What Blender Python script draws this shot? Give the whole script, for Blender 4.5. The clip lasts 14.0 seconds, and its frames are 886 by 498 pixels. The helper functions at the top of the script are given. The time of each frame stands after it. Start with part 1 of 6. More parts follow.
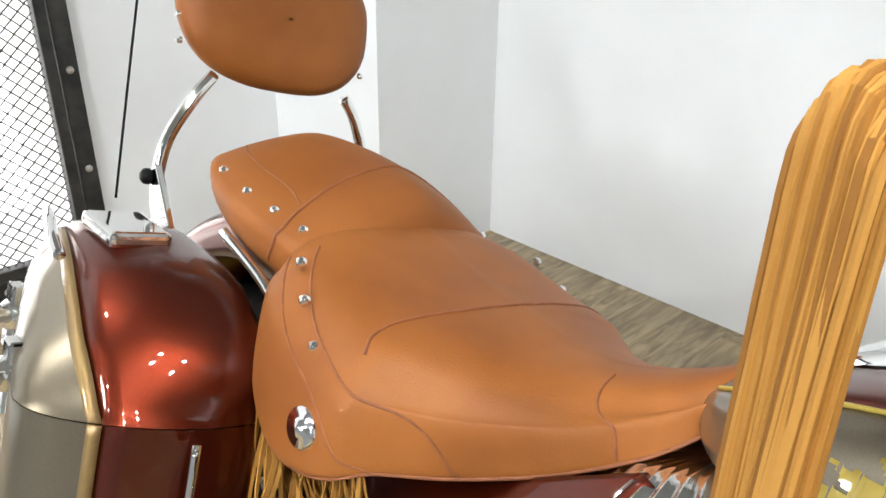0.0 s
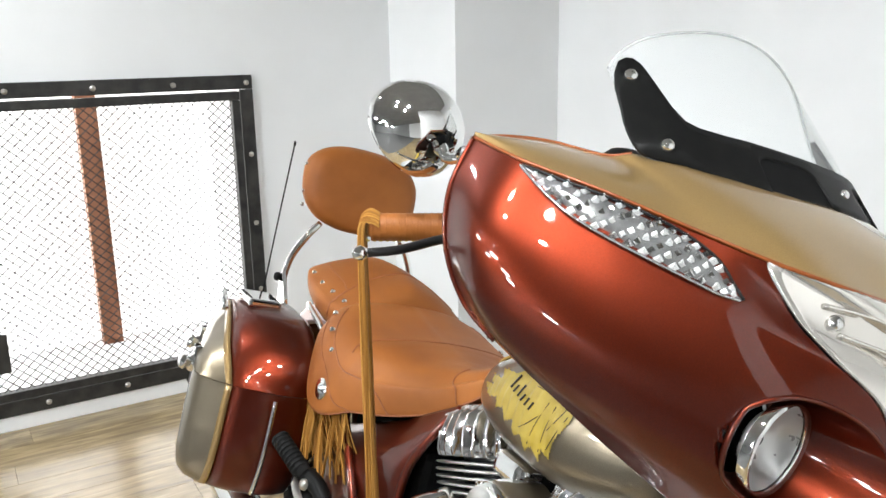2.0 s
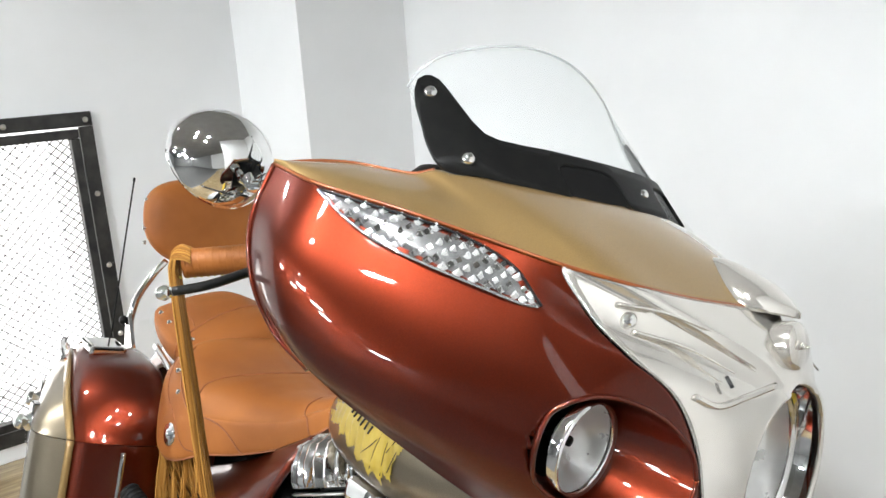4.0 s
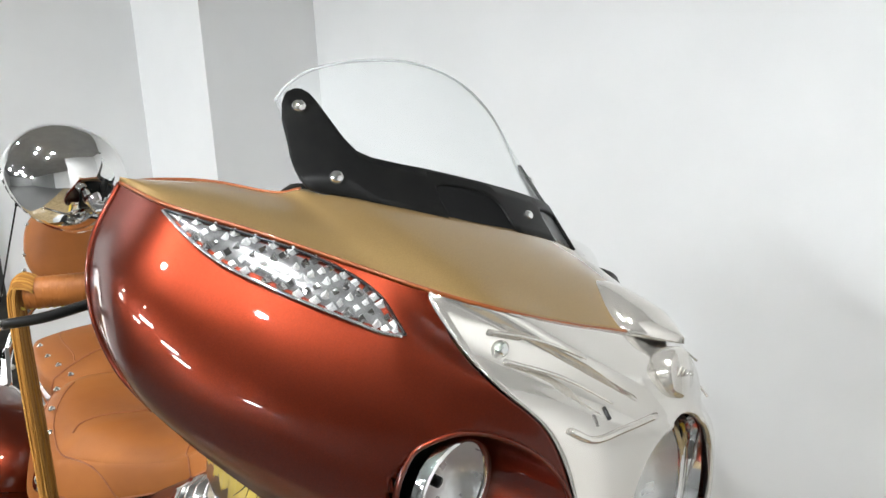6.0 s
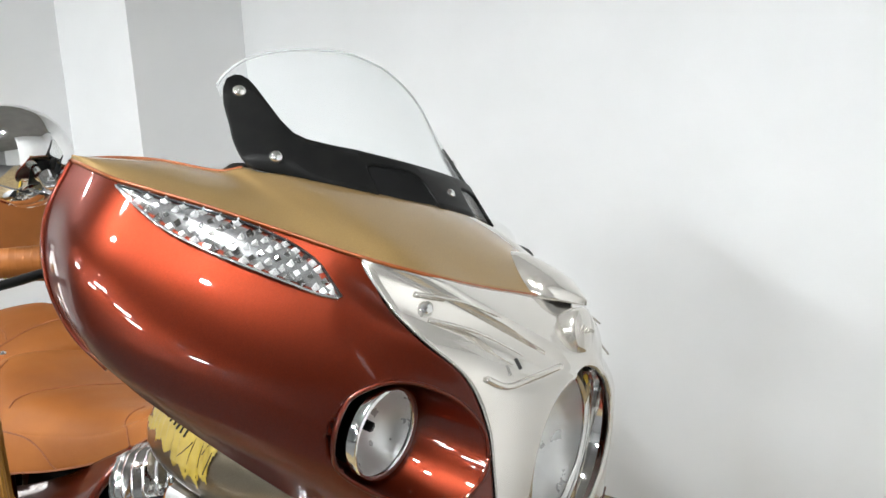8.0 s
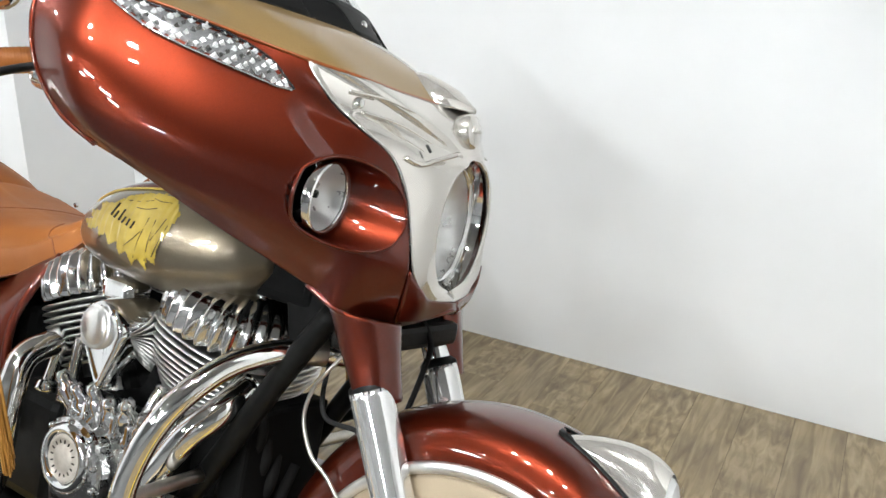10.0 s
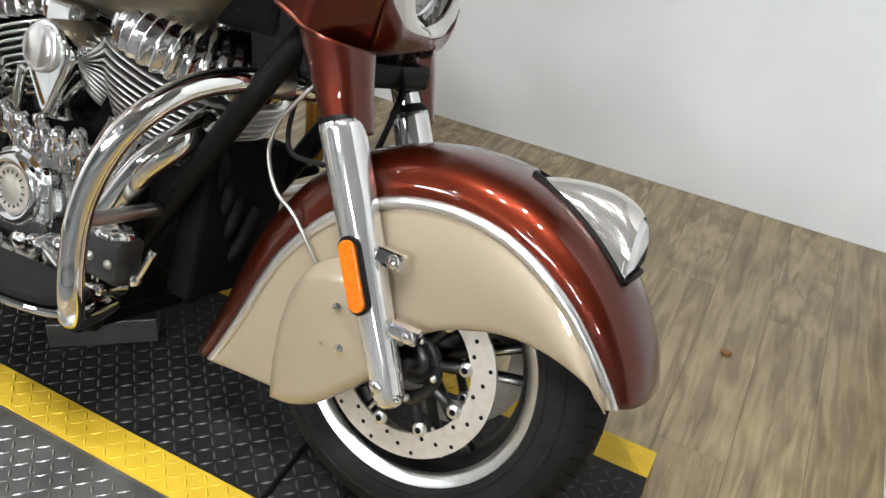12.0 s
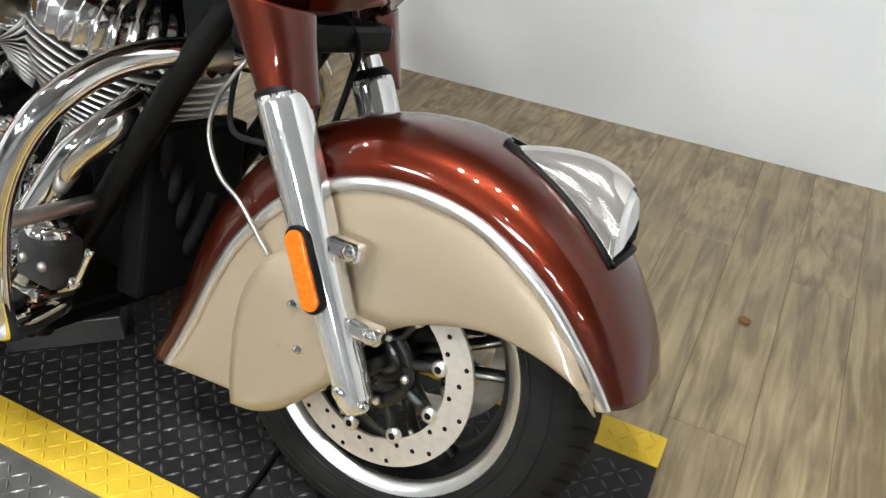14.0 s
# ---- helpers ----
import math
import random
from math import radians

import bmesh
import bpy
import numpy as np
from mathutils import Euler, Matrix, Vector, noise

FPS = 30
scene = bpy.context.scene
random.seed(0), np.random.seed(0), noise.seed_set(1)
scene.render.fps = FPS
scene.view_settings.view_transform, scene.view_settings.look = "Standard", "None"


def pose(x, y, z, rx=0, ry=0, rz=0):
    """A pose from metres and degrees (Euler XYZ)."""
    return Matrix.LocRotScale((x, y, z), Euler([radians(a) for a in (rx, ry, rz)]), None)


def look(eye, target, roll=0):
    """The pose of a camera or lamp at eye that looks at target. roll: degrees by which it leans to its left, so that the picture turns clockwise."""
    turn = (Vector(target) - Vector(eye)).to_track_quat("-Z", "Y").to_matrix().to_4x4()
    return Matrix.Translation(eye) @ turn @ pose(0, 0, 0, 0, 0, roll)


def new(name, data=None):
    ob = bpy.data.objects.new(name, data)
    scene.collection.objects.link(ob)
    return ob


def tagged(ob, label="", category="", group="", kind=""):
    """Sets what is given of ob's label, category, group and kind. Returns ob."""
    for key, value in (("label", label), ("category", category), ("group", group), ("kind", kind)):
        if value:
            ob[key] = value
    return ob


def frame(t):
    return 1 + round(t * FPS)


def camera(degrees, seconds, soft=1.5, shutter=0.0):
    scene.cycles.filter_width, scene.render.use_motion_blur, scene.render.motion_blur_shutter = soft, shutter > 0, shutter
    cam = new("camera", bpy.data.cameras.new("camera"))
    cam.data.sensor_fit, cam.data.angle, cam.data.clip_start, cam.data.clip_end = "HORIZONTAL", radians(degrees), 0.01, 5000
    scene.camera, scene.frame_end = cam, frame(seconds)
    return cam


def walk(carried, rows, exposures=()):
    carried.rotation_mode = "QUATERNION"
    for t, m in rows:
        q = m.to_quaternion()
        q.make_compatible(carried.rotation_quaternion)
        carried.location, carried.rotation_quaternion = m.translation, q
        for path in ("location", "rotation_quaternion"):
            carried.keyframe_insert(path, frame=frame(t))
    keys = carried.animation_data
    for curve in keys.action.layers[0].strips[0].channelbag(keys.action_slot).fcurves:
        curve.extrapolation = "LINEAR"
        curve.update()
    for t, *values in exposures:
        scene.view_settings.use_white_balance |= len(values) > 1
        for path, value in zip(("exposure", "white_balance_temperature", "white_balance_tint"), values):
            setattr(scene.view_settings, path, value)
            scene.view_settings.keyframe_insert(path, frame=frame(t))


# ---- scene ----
cam = camera(57.4, 14.0)
PATH = [
    (0, (0.227, 0.661, 1.235), (-1.052, 1.925, 0.358), 0.6),
    (0.5, (0.484, 0.528, 1.291), (-0.971, 1.714, 0.599), -2.0),
    (0.7, (0.594, 0.489, 1.315), (-0.888, 1.659, 0.657), -2.0),
    (1, (0.777, 0.467, 1.325), (-0.792, 1.544, 0.712), -2.6),
    (1.5, (1.088, 0.407, 1.392), (-0.584, 1.35, 0.828), 0.2),
    (2, (1.166, 0.421, 1.407), (-0.489, 1.431, 0.915), -0.9),
    (2.5, (1.19, 0.439, 1.41), (-0.438, 1.5, 0.937), -2.4),
    (3, (1.203, 0.456, 1.408), (-0.387, 1.577, 0.944), -2.7),
    (3.5, (1.213, 0.479, 1.408), (-0.33, 1.663, 0.942), -3.5),
    (6, (1.214, 0.606, 1.385), (-0.184, 1.977, 0.977), -3.3),
    (6.5, (1.223, 0.613, 1.389), (-0.165, 1.996, 0.988), -3.8),
    (7, (1.239, 0.618, 1.387), (-0.126, 2.023, 0.986), -3.9),
    (7.2, (1.248, 0.616, 1.388), (-0.113, 2.02, 0.972), -3.9),
    (9.3, (1.343, 0.277, 1.377), (0.397, 1.956, 0.846), 0.3),
    (9.5, (1.353, 0.25, 1.364), (0.437, 1.924, 0.763), -0.0),
    (10, (1.369, 0.212, 1.326), (0.477, 1.865, 0.64), 1.8),
    (10.5, (1.366, 0.205, 1.297), (0.523, 1.834, 0.499), 3.5),
    (11, (1.353, 0.202, 1.265), (0.556, 1.793, 0.353), 3.9),
    (11.5, (1.348, 0.196, 1.232), (0.61, 1.763, 0.232), 5.3),
    (12, (1.345, 0.192, 1.199), (0.683, 1.735, 0.111), 7.1),
    (12.5, (1.341, 0.189, 1.161), (0.77, 1.704, -0.013), 9.1),
    (13, (1.346, 0.195, 1.129), (0.824, 1.672, -0.115), 10.0),
    (13.5, (1.35, 0.226, 1.113), (0.854, 1.691, -0.155), 9.8),
    (14, (1.357, 0.355, 1.152), (0.673, 1.822, -0.022), 3.3),
]

EXPOSE = [(0, 0.0), (1, 0.0), (2, -0.05), (3.5, 0.0), (6, -0.15), (7.2, -0.15), (9.3, -0.05), (10.5, -0.05), (12, -0.3), (14, -0.25)]
walk(cam, [(t, look(eye, target, roll)) for t, eye, target, roll in PATH], EXPOSE)

# ---- light ----
world = bpy.data.worlds.new("room_air")
world.use_nodes = True
scene.world = world
wn = world.node_tree.nodes
wn["Background"].inputs[0].default_value = (1.0, 1.0, 1.0, 1)
wn["Background"].inputs[1].default_value = 0.008
scene.view_settings.exposure = 0.0


def area_lamp(name, m, sx, sy, watts, colour):
    d = bpy.data.lights.new(name, "AREA")
    d.shape, d.size, d.size_y, d.energy, d.color = "RECTANGLE", sx, sy, watts, colour
    ob = new(name, d)
    ob.matrix_world = m
    return tagged(ob, kind="structure")


# ---- materials ----
def material(name):
    m = bpy.data.materials.new(name)
    m.use_nodes = True
    return m, m.node_tree.nodes, m.node_tree.links, m.node_tree.nodes["Principled BSDF"]


def noise_bump(n, l, b, scale, strength, dist=0.002, detail=4):
    tc, tex, bp = n.new("ShaderNodeTexCoord"), n.new("ShaderNodeTexNoise"), n.new("ShaderNodeBump")
    tex.inputs["Scale"].default_value, tex.inputs["Detail"].default_value = scale, detail
    l.new(tc.outputs["Object"], tex.inputs["Vector"])
    bp.inputs["Strength"].default_value, bp.inputs["Distance"].default_value = strength, dist
    l.new(tex.outputs["Fac"], bp.inputs["Height"])
    l.new(bp.outputs["Normal"], b.inputs["Normal"])
    return tex


def mottled(name, c1, c2, scale, rough=0.5, metal=0.0, coat=0.0, bump=0.0, bump_scale=200, rough2=None, detail=5, stretch=(1, 1, 1), gloss=0.5):
    m, n, l, b = material(name)
    tc, mp, tex, ramp = n.new("ShaderNodeTexCoord"), n.new("ShaderNodeMapping"), n.new("ShaderNodeTexNoise"), n.new("ShaderNodeValToRGB")
    mp.inputs["Scale"].default_value = stretch
    l.new(tc.outputs["Object"], mp.inputs["Vector"])
    l.new(mp.outputs["Vector"], tex.inputs["Vector"])
    tex.inputs["Scale"].default_value, tex.inputs["Detail"].default_value = scale, detail
    ramp.color_ramp.elements[0].position, ramp.color_ramp.elements[1].position = 0.32, 0.68
    ramp.color_ramp.elements[0].color, ramp.color_ramp.elements[1].color = (*c1, 1), (*c2, 1)
    l.new(tex.outputs["Fac"], ramp.inputs["Fac"])
    l.new(ramp.outputs["Color"], b.inputs["Base Color"])
    b.inputs["Metallic"].default_value, b.inputs["Roughness"].default_value = metal, rough
    b.inputs["Coat Weight"].default_value, b.inputs["Coat Roughness"].default_value = coat, 0.03
    if rough2 is not None:
        mr = n.new("ShaderNodeMapRange")
        mr.inputs["To Min"].default_value, mr.inputs["To Max"].default_value = rough, rough2
        l.new(tex.outputs["Fac"], mr.inputs["Value"])
        l.new(mr.outputs["Result"], b.inputs["Roughness"])
    b.inputs["Specular IOR Level"].default_value = gloss
    if bump:
        noise_bump(n, l, b, bump_scale, bump)
    return m


RED = mottled("candy_red_paint", (0.092, 0.0105, 0.0024), (0.12, 0.0135, 0.003), 900, 0.38, 0.9, 1.0, detail=2)
# chrome given a pale warm base in place of bright reflections
NOSE = mottled("pearl_chrome", (0.62, 0.59, 0.54), (0.68, 0.65, 0.6), 6, 0.08, 0.75, 0.6, rough2=0.14)
# lighter copy of the chrome: mirrored brightness put into its base colour
BRIGHT = mottled("bright_chrome", (0.8, 0.8, 0.79), (0.86, 0.86, 0.85), 6, 0.06, 0.82, 0.4, rough2=0.1)
GOLD = mottled("gold_paint", (0.29, 0.185, 0.07), (0.34, 0.22, 0.085), 900, 0.46, 0.65, 1.0, detail=2)
SILVER = mottled("champagne_pearl_paint", (0.2, 0.165, 0.115), (0.24, 0.2, 0.14), 900, 0.32, 0.8, 1.0, detail=2)
BEIGE = mottled("beige_paint", (0.35, 0.278, 0.19), (0.38, 0.303, 0.208), 700, 0.36, 0.2, 0.8, detail=2)
CHROME = mottled("chrome", (0.86, 0.86, 0.85), (0.9, 0.9, 0.89), 6, 0.03, 1.0, rough2=0.07)
STEEL = mottled("brushed_steel", (0.5, 0.48, 0.44), (0.6, 0.57, 0.52), 60, 0.25, 1.0, rough2=0.4)
ALU = mottled("machined_aluminium", (0.82, 0.81, 0.79), (0.88, 0.87, 0.85), 80, 0.26, 1.0, rough2=0.38)
DISC = mottled("brake_disc_steel", (0.58, 0.53, 0.46), (0.66, 0.61, 0.54), 90, 0.38, 0.6, rough2=0.45)
BLACK = mottled("black_paint", (0.006, 0.006, 0.006), (0.01, 0.01, 0.01), 12, 0.3, 0.0, 0.2, gloss=0.35)
SATIN = mottled("satin_black_plastic", (0.004, 0.004, 0.004), (0.007, 0.007, 0.0065), 40, 0.45, 0.0, 0.0, 0.1, 700, gloss=0.1)
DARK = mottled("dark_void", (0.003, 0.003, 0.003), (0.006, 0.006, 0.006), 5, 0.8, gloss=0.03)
RUBBER = mottled("tyre_rubber", (0.008, 0.008, 0.008), (0.016, 0.0155, 0.015), 25, 0.6, 0, 0, 0.25, 350, 0.75, gloss=0.25)
LEATHER = mottled("tan_leather", (0.225, 0.069, 0.0125), (0.32, 0.107, 0.021), 7, 0.45, 0, 0, 0.22, 420, 0.58)
PIPING = mottled("leather_seam", (0.2, 0.06, 0.018), (0.28, 0.09, 0.03), 60, 0.6)
FRINGE, fn, fl, fb = material("suede_fringe")
strand, tone = fn.new("ShaderNodeNewGeometry"), fn.new("ShaderNodeValToRGB")
tone.color_ramp.elements.new(0.5)
for stop, colour in zip(tone.color_ramp.elements, ((0.25, 0.105, 0.017, 1), (0.35, 0.158, 0.027, 1), (0.47, 0.235, 0.05, 1))):
    stop.color = colour
fl.new(strand.outputs["Random Per Island"], tone.inputs["Fac"])
fl.new(tone.outputs["Color"], fb.inputs["Base Color"])
fb.inputs["Roughness"].default_value = 0.75
noise_bump(fn, fl, fb, 300, 0.3)
AMBER = mottled("amber_reflector", (0.72, 0.13, 0.003), (0.85, 0.2, 0.006), 160, 0.2, 0, 0.6, 0.3, 260)
EMBLEM = mottled("gold_leaf", (0.45, 0.32, 0.035), (0.54, 0.39, 0.055), 40, 0.45, 0.1, 0.6)
INK = mottled("dark_ink", (0.02, 0.014, 0.008), (0.03, 0.02, 0.01), 40, 0.5)
YELLOW = mottled("yellow_safety_paint", (0.62, 0.4, 0.02), (0.74, 0.5, 0.03), 14, 0.5, 0, 0, 0.15, 160, 0.62)
BLACKPLATE = mottled("black_deck_paint", (0.008, 0.008, 0.008), (0.022, 0.0215, 0.02), 16, 0.42, 0, 0, 0.15, 200, 0.6, gloss=0.25)
# deck black, glossier and lightened so the raised lozenges carry a painted-in sheen
BLACKTREAD = mottled("worn_black_tread", (0.02, 0.02, 0.02), (0.07, 0.07, 0.068), 30, 0.28, 0.2, rough2=0.45)
PLATE = mottled("aluminium_tread_plate", (0.2, 0.2, 0.2), (0.3, 0.3, 0.295), 12, 0.3, 0.9, 0, 0.1, 200, 0.45)
WALL = mottled("white_wall_paint", (0.82, 0.828, 0.832), (0.86, 0.868, 0.872), 3, 0.7, 0, 0, 0.06, 120)
# tone of the unseen hall walls, set by what chrome and lacquer mirror
GREYWALL = mottled("grey_paint", (0.24, 0.24, 0.24), (0.28, 0.28, 0.275), 3, 0.7, 0, 0, 0.06, 120)
# ceiling grey kept low: shade put into the colour so reflections stay dim
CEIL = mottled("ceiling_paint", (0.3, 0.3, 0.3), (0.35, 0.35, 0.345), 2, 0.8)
# dark tone for the unseen hall floor, keeps the fairing's underside dark
FLOORGREY = mottled("grey_carpet", (0.09, 0.09, 0.09), (0.12, 0.118, 0.115), 30, 0.9)
IRON = mottled("black_iron", (0.02, 0.02, 0.02), (0.05, 0.048, 0.045), 18, 0.45, 0.3, 0, 0.2, 90, 0.6)
MESHIRON = mottled("dark_mesh_steel", (0.06, 0.058, 0.055), (0.1, 0.098, 0.09), 30, 0.5, 0.4)
POST = mottled("red_brown_wood", (0.22, 0.085, 0.04), (0.36, 0.16, 0.09), 8, 0.6, 0, 0, 0.2, 60, stretch=(1, 1, 0.15))


for soft in (SATIN, RUBBER, DARK):
    soft.node_tree.nodes["Principled BSDF"].inputs["Specular IOR Level"].default_value = 0.12
for soft in (BLACKPLATE, LEATHER, FRINGE):
    soft.node_tree.nodes["Principled BSDF"].inputs["Specular IOR Level"].default_value = 0.28


def sheet_glass(name, clear=0.86, tint=(1, 1, 1), haze=0.8):
    m, n, l, b = material(name)
    tr, mix = n.new("ShaderNodeBsdfTransparent"), n.new("ShaderNodeMixShader")
    tr.inputs[0].default_value = (*tint, 1)
    b.inputs["Roughness"].default_value, b.inputs["Base Color"].default_value = 0.05, (haze, haze, haze, 1)
    mix.inputs[0].default_value = clear
    l.new(b.outputs[0], mix.inputs[1])
    l.new(tr.outputs[0], mix.inputs[2])
    l.new(mix.outputs[0], n["Material Output"].inputs["Surface"])
    return m


PANE = sheet_glass("clear_lamp_pane", 0.92, haze=0.02)
BOWL = mottled("aluminised_reflector", (0.8, 0.8, 0.79), (0.9, 0.9, 0.89), 40, 0.2, 0.6, rough2=0.4)
FACET = mottled("bright_lens_facet", (0.82, 0.83, 0.83), (0.92, 0.93, 0.93), 60, 0.12, 0.35, 0.6, rough2=0.25)
SMOKE = mottled("grey_lens_facet", (0.16, 0.16, 0.16), (0.3, 0.3, 0.3), 60, 0.15, 0.4, 0.6)
CLEAR = sheet_glass("windshield_acrylic", 0.9, (0.97, 0.98, 0.98))


def glow(name, colour, strength):
    m, n, l, b = material(name)
    b.inputs["Base Color"].default_value = (*colour, 1)
    b.inputs["Emission Color"].default_value, b.inputs["Emission Strength"].default_value = (*colour, 1), strength
    return m


SKYGLOW = glow("overcast_daylight", (1.0, 1.0, 1.0), 1.5)
TUBE = glow("fluorescent_tube", (0.94, 0.98, 1.0), 210.0)
BULB = glow("led_bulb", (0.95, 0.985, 1.0), 1650.0)


def plank_material():
    m, n, l, b = material("oak_vinyl_plank")
    tc, info, add, mp = n.new("ShaderNodeTexCoord"), n.new("ShaderNodeObjectInfo"), n.new("ShaderNodeVectorMath"), n.new("ShaderNodeMapping")
    scl = n.new("ShaderNodeVectorMath")
    scl.operation = "SCALE"
    scl.inputs[0].default_value = (13.7, 7.1, 3.3)
    l.new(info.outputs["Random"], scl.inputs["Scale"])
    l.new(tc.outputs["Object"], add.inputs[0])
    l.new(scl.outputs[0], add.inputs[1])
    l.new(add.outputs[0], mp.inputs["Vector"])
    mp.inputs["Scale"].default_value = (10.0, 1.0, 1)
    grain, cloud = n.new("ShaderNodeTexNoise"), n.new("ShaderNodeTexNoise")
    grain.inputs["Scale"].default_value, grain.inputs["Detail"].default_value, grain.inputs["Distortion"].default_value = 4, 9, 0.8
    cloud.inputs["Scale"].default_value, cloud.inputs["Detail"].default_value = 5, 4
    l.new(mp.outputs["Vector"], grain.inputs["Vector"])
    l.new(add.outputs[0], cloud.inputs["Vector"])
    ramp, tint, mix = n.new("ShaderNodeValToRGB"), n.new("ShaderNodeValToRGB"), n.new("ShaderNodeMix")
    e = ramp.color_ramp.elements
    e[0].position, e[0].color = 0.28, (0.16, 0.12, 0.068, 1)
    e[1].position, e[1].color = 0.74, (0.43, 0.345, 0.2, 1)
    mid = e.new(0.5)
    mid.color = (0.285, 0.218, 0.124, 1)
    l.new(grain.outputs["Fac"], ramp.inputs["Fac"])
    t = tint.color_ramp.elements
    t[0].position, t[0].color = 0.33, (0.76, 0.73, 0.69, 1)
    t[1].position, t[1].color = 0.67, (1.04, 1.0, 0.93, 1)
    l.new(cloud.outputs["Fac"], tint.inputs["Fac"])
    mix.data_type, mix.blend_type = "RGBA", "MULTIPLY"
    mix.inputs["Factor"].default_value = 1
    l.new(ramp.outputs["Color"], mix.inputs["A"])
    l.new(tint.outputs["Color"], mix.inputs["B"])
    l.new(mix.outputs["Result"], b.inputs["Base Color"])
    b.inputs["Roughness"].default_value, b.inputs["Coat Weight"].default_value, b.inputs["Coat Roughness"].default_value = 0.27, 0.35, 0.12
    bp = n.new("ShaderNodeBump")
    bp.inputs["Strength"].default_value, bp.inputs["Distance"].default_value = 0.15, 0.001
    l.new(grain.outputs["Fac"], bp.inputs["Height"])
    l.new(bp.outputs["Normal"], b.inputs["Normal"])
    return m


PLANK = plank_material()


# ---- mesh helpers ----
def link_mesh(name, verts, faces, mat, parent=None, label="", smooth=True):
    me = bpy.data.meshes.new(name)
    me.from_pydata([tuple(v) for v in verts], [], faces)
    bm = bmesh.new()
    bm.from_mesh(me)
    bmesh.ops.recalc_face_normals(bm, faces=bm.faces)
    bm.to_mesh(me)
    bm.free()
    me.materials.append(mat)
    if smooth:
        me.polygons.foreach_set("use_smooth", [True] * len(me.polygons))
    ob = new(name, me)
    if parent is not None:
        ob.parent = parent
    return tagged(ob, label=label)


def part(name, bm, mat, parent=None, label="", smooth=False):
    me = bpy.data.meshes.new(name)
    bm.to_mesh(me)
    bm.free()
    me.materials.append(mat)
    if smooth:
        me.polygons.foreach_set("use_smooth", [True] * len(me.polygons))
    ob = new(name, me)
    if parent is not None:
        ob.parent = parent
    return tagged(ob, label=label)


def weighted(ob, width=0.0, segments=2, thick=0.0, offset=-1.0, angle=40):
    if thick:
        s = ob.modifiers.new("thickness", "SOLIDIFY")
        s.thickness, s.offset = thick, offset
    if width:
        b = ob.modifiers.new("edge", "BEVEL")
        b.width, b.segments, b.limit_method, b.angle_limit = width, segments, "ANGLE", radians(angle)
    return ob


def spline(pts, n):
    """n points on a Catmull-Rom curve through pts."""
    p = np.asarray(pts, float)
    k = len(p)
    if k == 2:
        return np.array([p[0] + (p[1] - p[0]) * i / (n - 1) for i in range(n)])
    ext = np.vstack([2 * p[0] - p[1], p, 2 * p[-1] - p[-2]])
    out = []
    for i in range(n):
        u = i / (n - 1) * (k - 1)
        j = min(int(u), k - 2)
        f = u - j
        a, b, c, d = ext[j], ext[j + 1], ext[j + 2], ext[j + 3]
        out.append(0.5 * (2 * b + (c - a) * f + (2 * a - 5 * b + 4 * c - d) * f * f + (3 * b - a - 3 * c + d) * f ** 3))
    return np.array(out)


def patch_points(ctrl, nu, nv):
    """ctrl: rows of points; a smooth surface of nu x nv points."""
    rows = [spline(r, nv) for r in ctrl]
    return np.array([spline([r[j] for r in rows], nu) for j in range(nv)]).transpose(1, 0, 2)


def grid_mesh(g, close_u=False, close_v=False, cap=False):
    nu, nv = g.shape[:2]
    verts = g.reshape(-1, 3)
    faces = []
    for i in range(nu if close_u else nu - 1):
        for j in range(nv if close_v else nv - 1):
            a, b = i * nv + j, i * nv + (j + 1) % nv
            c, d = ((i + 1) % nu) * nv + (j + 1) % nv, ((i + 1) % nu) * nv + j
            faces.append((a, b, c, d))
    if cap:
        faces.append(tuple(range(nv)))
        faces.append(tuple((nu - 1) * nv + j for j in reversed(range(nv))))
    return [tuple(v) for v in verts], faces


def patch(name, ctrl, nu, nv, mat, parent, label="", thick=0.0, offset=-1.0):
    v, f = grid_mesh(patch_points(ctrl, nu, nv))
    return weighted(link_mesh(name, v, f, mat, parent, label), thick=thick, offset=offset)


def mirrored(ctrl):
    return [[(x, -y, z) for x, y, z in row] for row in ctrl]


def tube(name, pts, r, mat, parent, label="", n=24, sides=12, cap=True, taper=None):
    c = spline(pts, n)
    t = np.gradient(c, axis=0)
    t /= np.linalg.norm(t, axis=1)[:, None]
    up = np.array([0, 0, 1.0]) if abs(t[0][2]) < 0.9 else np.array([1.0, 0, 0])
    rows = []
    a = np.cross(t[0], up)
    a /= np.linalg.norm(a)
    for i in range(n):
        a = a - t[i] * (a @ t[i])
        a /= np.linalg.norm(a)
        b = np.cross(t[i], a)
        rr = r if taper is None else r + (taper - r) * i / (n - 1)
        rows.append([c[i] + rr * (math.cos(q) * a + math.sin(q) * b) for q in (2 * math.pi * k / sides for k in range(sides))])
    v, f = grid_mesh(np.array(rows), close_v=True, cap=cap)
    return link_mesh(name, v, f, mat, parent, label)


def frame_from(axis):
    z = Vector(axis).normalized()
    return z.to_track_quat("Z", "Y").to_matrix()


def lathe(name, profile, origin, axis, mat, parent, label="", sides=40, closed=False):
    """profile: (radius, along) pairs turned round axis at origin."""
    q = np.array(frame_from(axis))
    rows = []
    for r, h in profile:
        rows.append([np.array(origin) + q @ np.array([r * math.cos(a), r * math.sin(a), h]) for a in (2 * math.pi * k / sides for k in range(sides))])
    v, f = grid_mesh(np.array(rows), close_v=True, close_u=closed, cap=False)
    return link_mesh(name, v, f, mat, parent, label)


